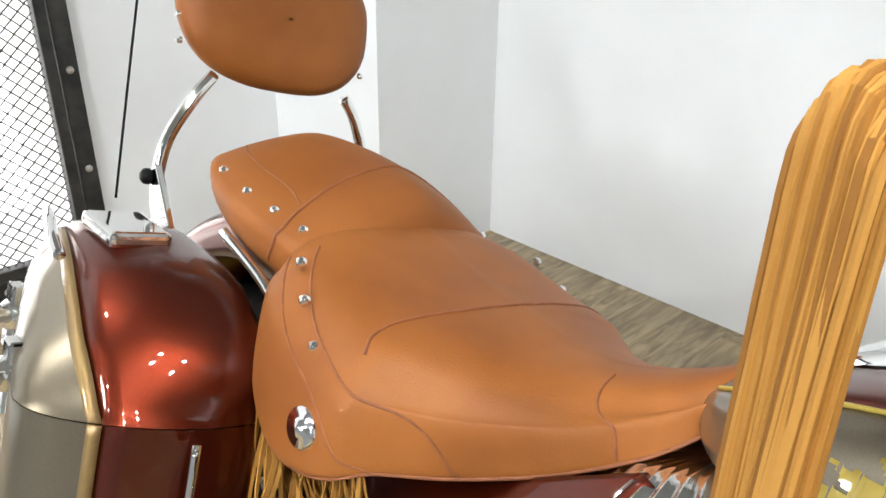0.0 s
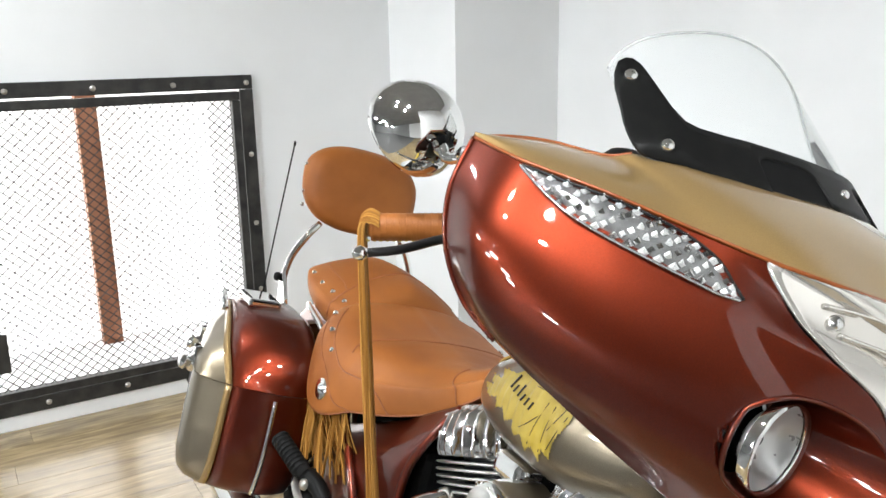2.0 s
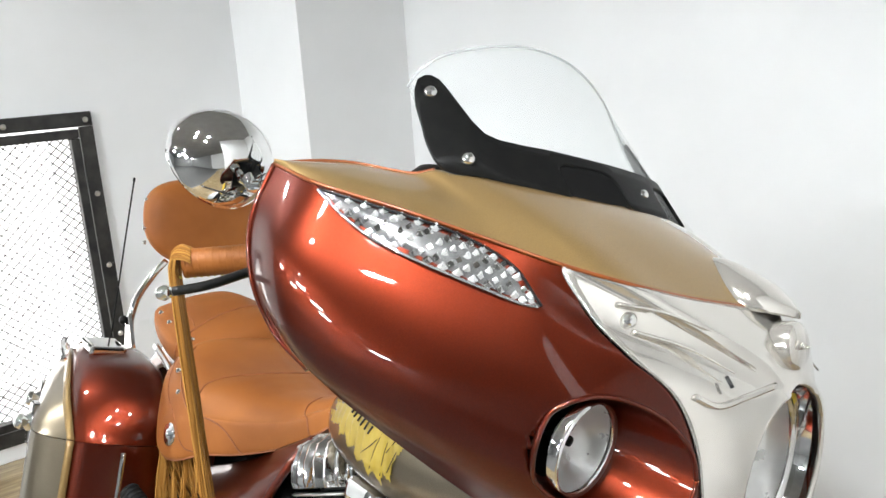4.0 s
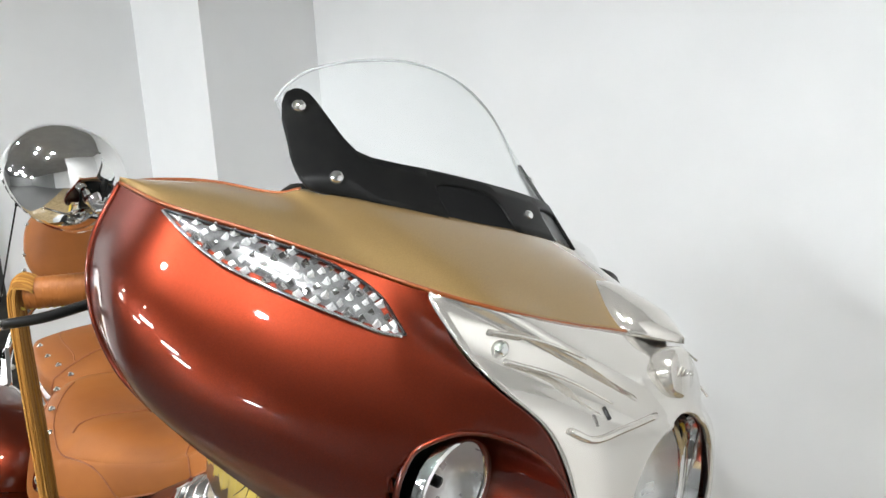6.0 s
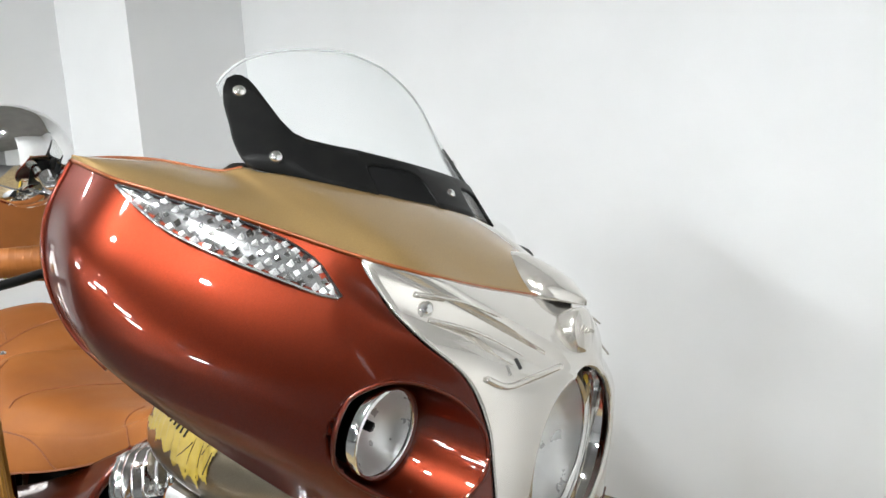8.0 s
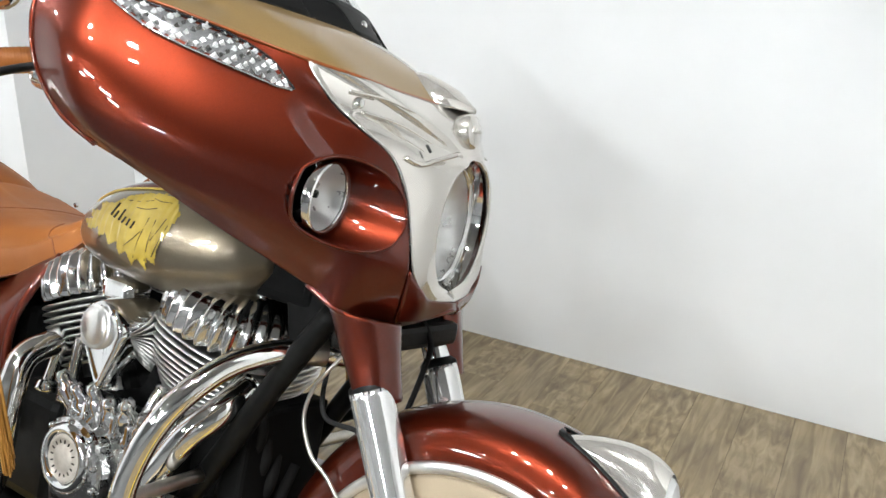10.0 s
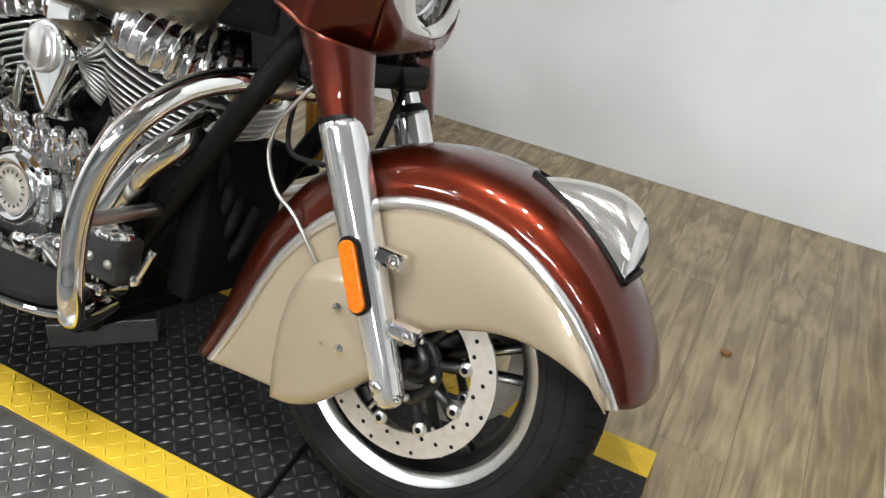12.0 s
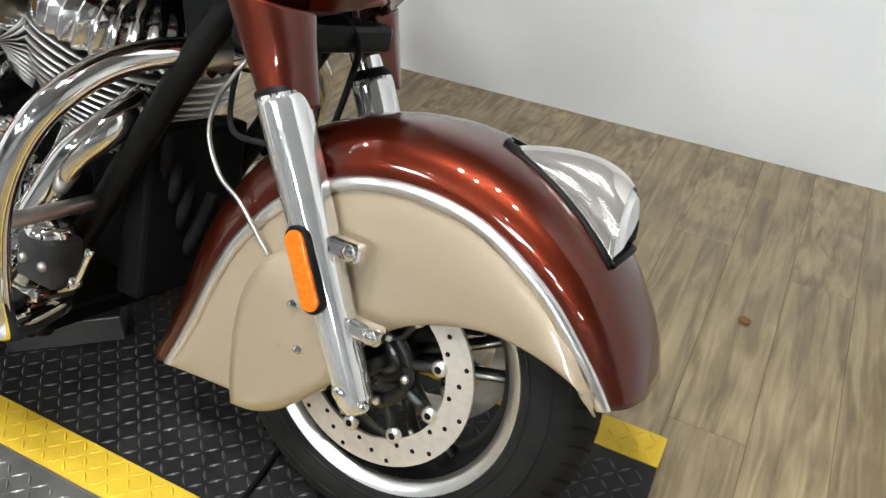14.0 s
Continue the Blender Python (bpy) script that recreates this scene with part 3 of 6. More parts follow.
shell_ctrl = [fender_section(i, 0) for i in range(len(ANG))]
fs = patch("fender_shell", shell_ctrl, 60, 28, RED, fender, "glossy candy red shell", 0.003)
for s in (-1, 1):
    pts = [at_angle(TRIM[i] - 0.004, ANG[i], s * ((0.1 if ANG[i] > 40 else 0.1 - (40 - ANG[i]) * 0.0011) + 0.002)) for i in range(len(ANG))]
    strip = spline(pts, 60)
    rows = []
    for k in range(60):
        d = strip[k] - np.array([AX, strip[k][1], AZ])
        d /= np.linalg.norm(d)
        o = np.array([0, s, 0])
        rows.append([strip[k] + d * a + o * b for a, b in ((0.009, -0.002), (0.0075, 0.003), (0.0, 0.0045), (-0.0075, 0.003), (-0.009, -0.002))])
    v, f = grid_mesh(np.array(rows))
    link_mesh("fender_strip", v, f, ALU, fender, "polished chrome strip")
    lower = [(-0.335, 0.225), (-0.262, 0.23), (-0.196, 0.236), (-0.146, 0.25), (-0.094, 0.288), (-0.057, 0.332), (-0.009, 0.398), (0.033, 0.437), (0.087, 0.461), (0.141, 0.473), (0.205, 0.47), (0.278, 0.452)]
    up = [at_angle(TRIM[i] - 0.006, ANG[i], 0) for i in reversed(range(len(ANG)))]
    up = spline(up, 40)
    lo = spline([(x, 0, z) for x, z in lower], 40)
    rows = []
    for u in (0, 0.08, 0.25, 0.5, 0.75, 0.92, 1):
        bulge = 0.006 * math.sin(math.pi * u) + (0.004 if u < 1 else 0)
        rows.append([(a[0] + (b[0] - a[0]) * u, s * (0.095 + bulge), a[2] + (b[2] - a[2]) * u) for a, b in zip(up, lo)])
    patch("fender_skirt", rows, 24, 40, BEIGE, fender, "smooth beige side skirt", 0.003)
    # domed cover behind the fork leg
    border = spline([(-0.194, 0.229, 0), (-0.202, 0.27, 0), (-0.206, 0.335, 0), (-0.205, 0.363, 0), (-0.2, 0.402, 0), (-0.188, 0.433, 0), (-0.172, 0.459, 0), (-0.146, 0.479, 0), (-0.115, 0.486, 0), (-0.08, 0.475, 0), (-0.05, 0.45, 0), (-0.03, 0.415, 0), (-0.024, 0.37, 0), (-0.039, 0.333, 0), (-0.064, 0.307, 0), (-0.088, 0.281, 0), (-0.12, 0.253, 0), (-0.158, 0.235, 0), (-0.194, 0.229, 0)], 73)[:-1]
    heart = np.array([-0.12, 0.36, 0])
    dome = []
    for q, h in ((1.012, -0.004), (1.004, 0.005), (0.985, 0.017), (0.94, 0.024), (0.75, 0.029), (0.35, 0.031), (0.02, 0.0315)):
        ring = [heart + (p - heart) * q for p in border]
        dome.append([(p[0], s * (0.1 + h), p[1]) for p in ring])
    v, f = grid_mesh(np.array(dome), close_v=True)
    link_mesh("skirt_dome", v, f, BEIGE, fender, "raised beige cover")
    for bx, bz in ((-0.106, 0.423), (-0.088, 0.366)):
        bolt("skirt_bolt", (bx, s * 0.132, bz), (0, s, 0), 0.0085, CHROME, fender)

rows = []
for u in np.linspace(0, 1, 16):
    base = np.array(at_angle(0.358 + 0.003 * u, 78 - 30.5 * u, 0))
    top = np.array([base[0] + 0.004 - 0.014 * u ** 2, 0, 0.67 + 0.062 * u - 0.05 * u ** 2 - 0.015 * u ** 5])
    w = 0.011 + 0.031 * u ** 0.7
    rows.append([tuple(base + (top - base) * math.cos(a) ** 0.75 + np.array([0, w * math.sin(a), -0.006 * (w / 0.036) * math.sin(a) ** 2])) for a in np.linspace(-math.pi / 2, math.pi / 2, 17)])
v, f = grid_mesh(np.array(rows))
orn = link_mesh("ornament_lamp", v, f, NOSE, fender, "chrome fender ornament lamp")
end = [np.array(p) for p in rows[-1]]
mid = np.mean(end, axis=0)
lens_rows = [[p for p in end], [p + (mid - p) * 0.35 + np.array([0.012, 0, 0.0]) for p in end], [p + (mid - p) * 0.8 + np.array([0.017, 0, -0.002]) for p in end], [mid + (p - mid) * 0.02 + np.array([0.018, 0, -0.002]) for p in end]]
v, f = grid_mesh(np.array(lens_rows))
link_mesh("ornament_lens", v, f, PANE, orn, "clear faceted lens")
v, f = grid_mesh(np.array([[p + np.array([-0.006, 0, 0]) for p in r] for r in lens_rows]))
link_mesh("lens_reflector", v, f, BOWL, orn, "bright lens backing", smooth=False)
for sd in (-1, 1):
    edge = [np.array(r[0 if sd < 0 else -1]) for r in rows]
    strip = [[p + np.array([0, sd * a, c]) for p in edge] for a, c in ((-0.006, 0.006), (0.003, 0.004), (0.005, -0.002), (0.0045, -0.012), (-0.003, -0.013))]
    v, f = grid_mesh(np.array(strip))
    weighted(link_mesh("lamp_gasket", v, f, SATIN, orn, "thick black rubber gasket"), thick=0.002)
tube("gasket_end", [rows[-1][0], rows[-1][0] * np.array([1, 0.5, 1]) + np.array([0.004, 0, 0.006]), rows[-1][-1] * np.array([1, 0.5, 1]) + np.array([0.004, 0, 0.006]), rows[-1][-1]], 0.005, SATIN, orn, "black rubber gasket", n=20, sides=8)

# fork
FD = Vector((0.176, 0, -0.345)).normalized()
for s in (-1, 1):
    y = 0.127 * s
    foot = Vector((0.009 - (0.036 if s > 0 else 0), y - (0.004 if s > 0 else 0), 0.322))
    top = foot - FD * 0.395
    leg = lathe("fork_leg", [(0.012, -0.004), (0.019, 0.001), (0.0235, 0.016), (0.025, 0.06), (0.0275, 0.15), (0.0305, 0.24), (0.032, 0.385), (0.032, 0.395), (0.026, 0.397)], foot, -FD, BRIGHT, bike, "chrome fork leg", 32)
    lathe("fork_tube", [(0.0235, 0), (0.0235, 0.42)], top, -FD, CHROME, leg, "chrome inner tube", 24)
    lathe("dust_seal", [(0.032, -0.004), (0.032, 0.006), (0.025, 0.014)], top, -FD, SATIN, leg, "black rubber seal", 24)
    bolt("axle_cap", (-0.008, y + s * 0.016, 0.347), (0, s, 0), 0.014, CHROME, leg)
    bolt("pinch_bolt", (0.022, y + s * 0.014, 0.338), (0, s, 0), 0.008, CHROME, leg)
    for bx, bz in ((-0.038, 0.522), (0.01, 0.432)):
        box("fender_bracket", (bx - 0.03, y - 0.016, bz - 0.012), (bx + 0.018, y + 0.006, bz + 0.012), CHROME, leg, "chrome fender bracket", bevel=0.006)
        bolt("bracket_bolt", (bx + 0.004, y + s * 0.014, bz), (0, s, 0), 0.011, CHROME, leg)
    mid = foot - FD * 0.187
    for nm, half, r, d0, d1, mat, lab in (("reflector_base", 0.0385, 0.0165, 0.024, 0.036, SATIN, "black reflector backing"), ("amber_reflector", 0.037, 0.013, 0.034, 0.041, AMBER, "long amber reflector with round ends")):
        shape = []
        for k in range(24):
            a = 2 * math.pi * k / 24
            u, w = (half if math.sin(a) >= 0 else -half) + r * math.sin(a), r * math.cos(a)
            shape.append((mid.x - 0.002 - FD.x * u + w * -FD.z, mid.z - FD.z * u + w * FD.x))
        plate_outline(nm, shape, y + s * d0, y + s * d1, mat, leg, lab, 0.002)

# fairing
fairing = new("fairing")
fairing.parent = bike
tagged(fairing, "wide red and gold fork-mounted fairing with chrome nose")
# the front end is turned a little to its left: plane of symmetry of the fairing
TURN = math.tan(radians(9))
MX, MY = -0.403, -0.012


def mid_y(x):
    return MY + (x - MX) * TURN


def flip(p):
    """the mirror image of a point in the fairing's own plane of symmetry."""
    n = np.array([-math.sin(radians(9)), math.cos(radians(9))])
    d = (np.array(p[:2]) - (MX, MY)) @ n
    return (p[0] - 2 * d * n[0], p[1] - 2 * d * n[1], p[2])


def across(row):
    """a right half with its mirror image, joined in the middle."""
    return [tuple(p) for p in row] + [flip(p) for p in reversed(row[:-1])]


def screen_pt(b, z, out=0.0):
    """a point on the windshield's sheet: b across, at height z, moved forward by out."""
    a = 0.022 - 1.85 * b * b - (z - 1.187) + out
    c, s = math.cos(radians(7)), math.sin(radians(7))
    return (MX + a * c - b * s, MY + a * s + b * c, z)


LINE = [(-0.577, -0.438, 1.156), (-0.489, -0.421, 1.142), (-0.42, -0.362, 1.132), (-0.357, -0.297, 1.119), (-0.294, -0.242, 1.107), (-0.245, -0.185, 1.1), (-0.228, -0.11, 1.096), (-0.215, -0.035, 1.096), (-0.21, mid_y(-0.21), 1.096)]
GOLDTOP = [(-0.579, -0.436, 1.158), (-0.576, -0.39, 1.17), (-0.556, -0.345, 1.177), (-0.512, -0.296, 1.177), (-0.486, -0.279, 1.186)] + [screen_pt(b, 1.186, 0.003) for b in (-0.22, -0.15, -0.06, 0.0)]
EDGE = [(-0.294, -0.242, 1.107), (-0.262, -0.222, 1.061), (-0.222, -0.203, 1.032), (-0.186, -0.168, 1.003), (-0.168, -0.142, 0.957), (-0.156, -0.131, 0.905), (-0.147, -0.128, 0.855), (-0.158, -0.115, 0.81), (-0.178, -0.09, 0.768)]
RED_COLS = [
    [(-0.577, -0.438, 1.156), (-0.562, -0.46, 1.092), (-0.545, -0.455, 1.028), (-0.52, -0.43, 0.975), (-0.477, -0.404, 0.944)],
    [(-0.489, -0.421, 1.142), (-0.47, -0.454, 1.065), (-0.455, -0.447, 1.0), (-0.44, -0.422, 0.955), (-0.42, -0.386, 0.924)],
    [(-0.42, -0.362, 1.132), (-0.378, -0.38, 1.045), (-0.348, -0.37, 0.97), (-0.343, -0.343, 0.912), (-0.358, -0.313, 0.876)],
    [(-0.357, -0.297, 1.119), (-0.29, -0.288, 1.03), (-0.243, -0.258, 0.955), (-0.232, -0.23, 0.875), (-0.262, -0.2, 0.808)],
    [(-0.322, -0.266, 1.112), (-0.266, -0.252, 1.037), (-0.213, -0.213, 0.963), (-0.192, -0.19, 0.868), (-0.212, -0.182, 0.782)],
    EDGE]
HEAD = np.array([-0.173, 0.022, 0.921])
HAX = np.array([0.982, 0.185, 0.005])
HAX = HAX / np.linalg.norm(HAX)
HSIDE = np.array([-HAX[1], HAX[0], 0.0]) / math.hypot(HAX[0], HAX[1])
HUP = np.cross(HAX, HSIDE)


def head_ring(r, deg, out):
    """a point round the headlight: radius r, deg up from its right side, out along its axis."""
    return tuple(HEAD + HAX * out - HSIDE * r * math.cos(radians(deg)) + HUP * r * math.sin(radians(deg)))


NOSE_OUT = [(-0.152, mid_y(-0.152), 0.803), (-0.148, -0.06, 0.812), (-0.146, -0.114, 0.845), (-0.156, -0.129, 0.905), (-0.168, -0.14, 0.957), (-0.186, -0.166, 1.003), (-0.222, -0.201, 1.033), (-0.262, -0.22, 1.062), (-0.293, -0.24, 1.106), (-0.244, -0.184, 1.099), (-0.227, -0.11, 1.095), (-0.214, -0.035, 1.095), (-0.209, mid_y(-0.209), 1.095)]
NOSE_ANG = [-90, -58, -30, -6, 16, 36, 48, 56, 63, 68, 75, 83, 90]
NOSE_IN = [head_ring(0.104, a, 0.008) for a in NOSE_ANG]
NOSE_LIP = [head_ring(0.109, a, 0.01) for a in NOSE_ANG]
NOSE_MID = [tuple(np.array(a) * 0.5 + np.array(b) * 0.5 + np.array([0.002 + 0.012 * max(0.0, math.sin(radians(q))), 0, 0.0])) for a, b, q in zip(NOSE_LIP, NOSE_OUT, NOSE_ANG)]


def flipped(rows):
    return [[flip(p) for p in row] for row in rows]


gold_rows = []
for u in (0.0, 0.36, 0.7, 1.0):
    row = []
    for i, (a, b) in enumerate(zip(LINE, GOLDTOP)):
        p = np.array(a) * (1 - u) + np.array(b) * u
        k = i / (len(LINE) - 1)
        p = p + np.array([0.006, -0.004 * (1 - k), 0.006]) * math.sin(math.pi * u)
        row.append((p[0], mid_y(p[0]) if i == len(LINE) - 1 else p[1], p[2]))
    gold_rows.append(row)
patch("gold_cap", [across(r) for r in gold_rows], 22, 110, GOLD, fairing, "gold upper cap with dark orange edge", 0.004)
NOSE_GRID = patch_points([across(r) for r in (NOSE_IN, NOSE_LIP, NOSE_MID, NOSE_OUT)], 26, 150)
v, f = grid_mesh(NOSE_GRID)
weighted(link_mesh("nose_panel", v, f, NOSE, fairing, "mirror chrome nose panel"), thick=0.003)
PINLINE = mottled("orange_pinstripe", (0.2, 0.048, 0.008), (0.26, 0.066, 0.011), 50, 0.35, 0.2, 0.6)
tube("pin_line", across([(x, y, z + 0.001) for x, y, z in LINE]), 0.0024, PINLINE, fairing, "fine orange pin line", n=120, sides=6)
tube("pin_line", across([(x, y, z) for x, y, z in GOLDTOP[:5]])[:5], 0.0022, PINLINE, fairing, "fine orange pin line", n=40, sides=6)
tube("pin_line", [flip(p) for p in GOLDTOP[:5]], 0.0022, PINLINE, fairing, "fine orange pin line", n=40, sides=6)
for near in (True, False):
    fix = (lambda c: c) if near else flipped
    sc = np.array(fix([[(-0.222, -0.208, 0.931)]])[0][0])
    ax = np.array([0.975, 0.16 if near else 0.08, -0.08])
    ax = ax / np.linalg.norm(ax)
    v, f = grid_mesh(patch_points(fix(RED_COLS), 130, 110))
    v = np.array(v)
    keep = []
    for q in f:
        c = v[list(q)].mean(axis=0) - sc
        if np.linalg.norm(c - ax * (c @ ax)) > 0.0595 or c @ ax < -0.09:
            keep.append(q)
    side = weighted(link_mesh("side_panel", v, keep, RED, fairing, "deep candy red side panel"), thick=0.004)
    tube("panel_edge", fix([RED_COLS[0]])[0], 0.0035, RED, fairing, "rolled rear edge", n=40, sides=8)
    # turn signal
    lens_lo = [(-0.489, -0.424, 1.137), (-0.457, -0.412, 1.118), (-0.424, -0.392, 1.1), (-0.392, -0.366, 1.088), (-0.358, -0.335, 1.078), (-0.326, -0.303, 1.069), (-0.305, -0.281, 1.063), (-0.292, -0.264, 1.062)]
    lens_hi = [(-0.487, -0.423, 1.138), (-0.45, -0.394, 1.133), (-0.41, -0.355, 1.127), (-0.374, -0.318, 1.119), (-0.343, -0.29, 1.107), (-0.32, -0.274, 1.093), (-0.302, -0.266, 1.075), (-0.29, -0.262, 1.064)]
    out = lambda p, d: (p[0] + d * 0.7, p[1] - d * 0.7, p[2] + d * 0.1)
    lo_s, hi_s = spline(lens_lo, 60), spline(lens_hi, 60)
    rows = [[out(a * (1 - u) + b * u, d) for a, b in zip(lo_s, hi_s)] for u, d in ((0, 0.002), (0.3, 0.006), (0.7, 0.006), (1, 0.002))]
    lamp_back = patch("signal_lamp", fix([[out(p, -0.004) for p in r] for r in rows]), 9, 50, SMOKE, fairing, "clear led turn signal")
    patch("signal_lens", fix([[out(p, 0.003) for p in r] for r in rows]), 9, 50, PANE, lamp_back, "clear lens", 0.002)
    for nm, edge in (("signal_rim", lens_lo), ("signal_rim", lens_hi)):
        tube(nm, fix([[out(p, 0.003) for p in edge]])[0], 0.0017, BRIGHT if edge is lens_lo else BLACK, lamp_back, "lens edge", n=60, sides=6)
    rnd = random.Random(21)
    for k in range(17):
        i = int(4 + k * 3.15)
        a, b = lo_s[i], hi_s[i]
        wide = np.linalg.norm(b - a)
        count = max(1, int(wide / 0.009))
        for r in range(count):
            w = (r + 0.5) / count
            q = min(0.0064, wide * 0.42) * rnd.uniform(0.85, 1.1)
            c = np.array(out(a * (1 - w) + b * w, 0.001))
            dirn = (0.7 + rnd.uniform(-0.25, 0.25), -0.7 + rnd.uniform(-0.25, 0.25), 0.1 + rnd.uniform(-0.5, 0.3))
            pc = fix([[tuple(c)]])[0][0]
            pd = dirn if near else (dirn[0], -dirn[1], dirn[2])
            facet = lathe("led_facet", [(0.0003, 0.0026), (q * 0.62, 0.0022), (q * 0.7, 0.0005), (q, -0.0015)], pc, pd, (BOWL, CHROME, FACET, BOWL, CHROME)[(k * 2 + r * 3) % 5], lamp_back, sides=4)
            facet.data.polygons.foreach_set("use_smooth", [False] * len(facet.data.polygons))
    # driving lamp sunk in the panel: its outer side stands clear of it
    cowl = lathe("lamp_cowl", [(0.0495, -0.05), (0.056, -0.045), (0.0592, -0.01), (0.06, 0.06)], sc, ax, RED, fairing, "round red lamp recess", 64)
    v = np.array([tuple(x) for x in (w.co for w in cowl.data.vertices)])
    ring = v[-64:]
    panel_v = np.array([tuple(w.co) for w in side.data.vertices])
    for k in range(64):
        d = panel_v - ring[k]
        d = d - np.outer(d @ ax, ax)
        near_v = panel_v[np.argmin((d ** 2).sum(axis=1))]
        for row, lift in ((3, 0.001), (2, -0.004)):
            p = v[row * 64 + k]
            p = p + ax * (max((near_v - sc) @ ax + lift, -0.04 + lift) - (p - sc) @ ax)
            cowl.data.vertices[row * 64 + k].co = p
    rim_pts = [tuple(cowl.data.vertices[3 * 64 + k].co) for k in list(range(0, 64, 2)) + [0]]
    tube("cowl_edge", rim_pts, 0.0026, RED, cowl, "rolled cowl edge", n=96, sides=8)
    lc = sc - ax * 0.017 + np.array([0, -0.004 if near else 0.004, 0])
    lathe("recess_floor", [(0.044, -0.034), (0.0585, -0.03)], lc, ax, RED, cowl, "red lamp surround", 40)
    lathe("driving_lamp", [(0.05, -0.01), (0.0505, -0.002), (0.0495, 0.004), (0.046, -0.001)], lc, ax, CHROME, cowl, "chrome ringed driving lamp", 48)
    lathe("lamp_reflector", [(0.0465, -0.003), (0.041, -0.014), (0.03, -0.024), (0.016, -0.031), (0.006, -0.033)], lc, ax, BOWL, cowl, "bright reflector bowl", 40)
    lathe("lamp_glass", [(0.0465, 0.0), (0.036, 0.008), (0.018, 0.013), (0.0005, 0.014)], lc, ax, PANE, cowl, "clear domed glass", 40)
    lathe("bulb_shield", [(0.0005, -0.018), (0.0055, -0.019), (0.006, -0.034)], lc, ax, SATIN, cowl, sides=14)
    # fork shroud, set in behind the panel's lower lip
    shroud = [[(-0.25, -0.165, 0.8), (-0.213, -0.177, 0.784), (-0.17, -0.148, 0.776), (-0.164, -0.1, 0.772), (-0.186, -0.076, 0.768)],
              [(-0.226, -0.152, 0.742), (-0.199, -0.163, 0.728), (-0.158, -0.143, 0.722), (-0.15, -0.105, 0.718), (-0.168, -0.078, 0.716)],
              [(-0.19, -0.146, 0.682), (-0.174, -0.152, 0.668), (-0.146, -0.141, 0.665), (-0.135, -0.108, 0.665), (-0.15, -0.08, 0.668)]]
    patch("fork_shroud", fix(shroud), 22, 22, RED, fairing, "red fork shroud", 0.004)
    lip = fix([[(-0.262, -0.197, 0.807), (-0.212, -0.181, 0.781), (-0.192, -0.14, 0.772), (-0.178, -0.09, 0.767), (-0.158, -0.045, 0.779), (-0.145, mid_y(-0.145) - 0.005, 0.793)]])[0]
    tube("lower_lip", lip, 0.004, RED, fairing, "rolled lower lip", n=40, sides=8)
    chin = [[(-0.147, -0.127, 0.855), (-0.158, -0.115, 0.81), (-0.178, -0.09, 0.768)], [(-0.143, -0.09, 0.826), (-0.148, -0.08, 0.8), (-0.164, -0.06, 0.773)], [(-0.148, -0.055, 0.81), (-0.15, -0.045, 0.795), (-0.156, -0.035, 0.781)], [(-0.15, mid_y(-0.15), 0.803), (-0.15, mid_y(-0.15), 0.798), (-0.148, mid_y(-0.148), 0.792)]]
    patch("chin_panel", fix(chin), 18, 10, RED, fairing, "red chin below the headlight", 0.004)
    bolt("nose_screw", fix([[(-0.238, -0.188, 1.066)]])[0][0], (0.8, -0.45 if near else 0.6, 0.3), 0.0085, CHROME, fairing)
    # raised ribs pressed into the nose
    for pts, r in (([(-0.25, -0.197, 1.079), (-0.219, -0.158, 1.079), (-0.189, -0.121, 1.07)], 0.0028), ([(-0.233, -0.186, 1.055), (-0.197, -0.141, 1.049), (-0.166, -0.1, 1.033)], 0.0028), ([(-0.172, -0.15, 1.006), (-0.158, -0.13, 1.001), (-0.15, -0.101, 1.012), (-0.145, -0.056, 1.027)], 0.0036)):
        if not near and r > 0.003:
            continue
        tube("nose_rib", fix([pts])[0], r, NOSE, fairing, "pressed rib", n=20, sides=8, taper=0.0012 if r < 0.003 else None)
    if near:
        tube("nose_mark", fix([[(-0.167, -0.112, 1.029), (-0.158, -0.112, 1.02)]])[0], 0.0022, BLACK, fairing, "small black slot", n=4, sides=6)

lathe("headlight_tunnel", [(0.104, 0.008), (0.101, -0.002), (0.098, -0.022)], tuple(HEAD), tuple(HAX), CHROME, fairing, "chrome headlight rim", 64)
lathe("headlight_gasket", [(0.098, -0.02), (0.094, -0.014), (0.09, -0.018)], tuple(HEAD), tuple(HAX), BLACK, fairing, "black rubber gasket", sides=56)
lathe("headlight_ring", [(0.0925, -0.018), (0.0915, -0.008), (0.088, -0.006), (0.086, -0.012)], tuple(HEAD), tuple(HAX), CHROME, fairing, "thin chrome lens ring", 56)
lathe("headlight_bowl", [(0.087, -0.012), (0.082, -0.024), (0.068, -0.04), (0.045, -0.054), (0.012, -0.06)], tuple(HEAD), tuple(HAX), BOWL, fairing, "mirror headlight bowl", 48)
lathe("headlight_glass", [(0.087, -0.01), (0.07, 0.001), (0.04, 0.008), (0.0005, 0.011)], tuple(HEAD), tuple(HAX), PANE, fairing, "clear headlight glass", 48)
lathe("headlight_bulb", [(0.0005, -0.036), (0.007, -0.038), (0.008, -0.06)], tuple(HEAD), tuple(HAX), SATIN, fairing, sides=14)
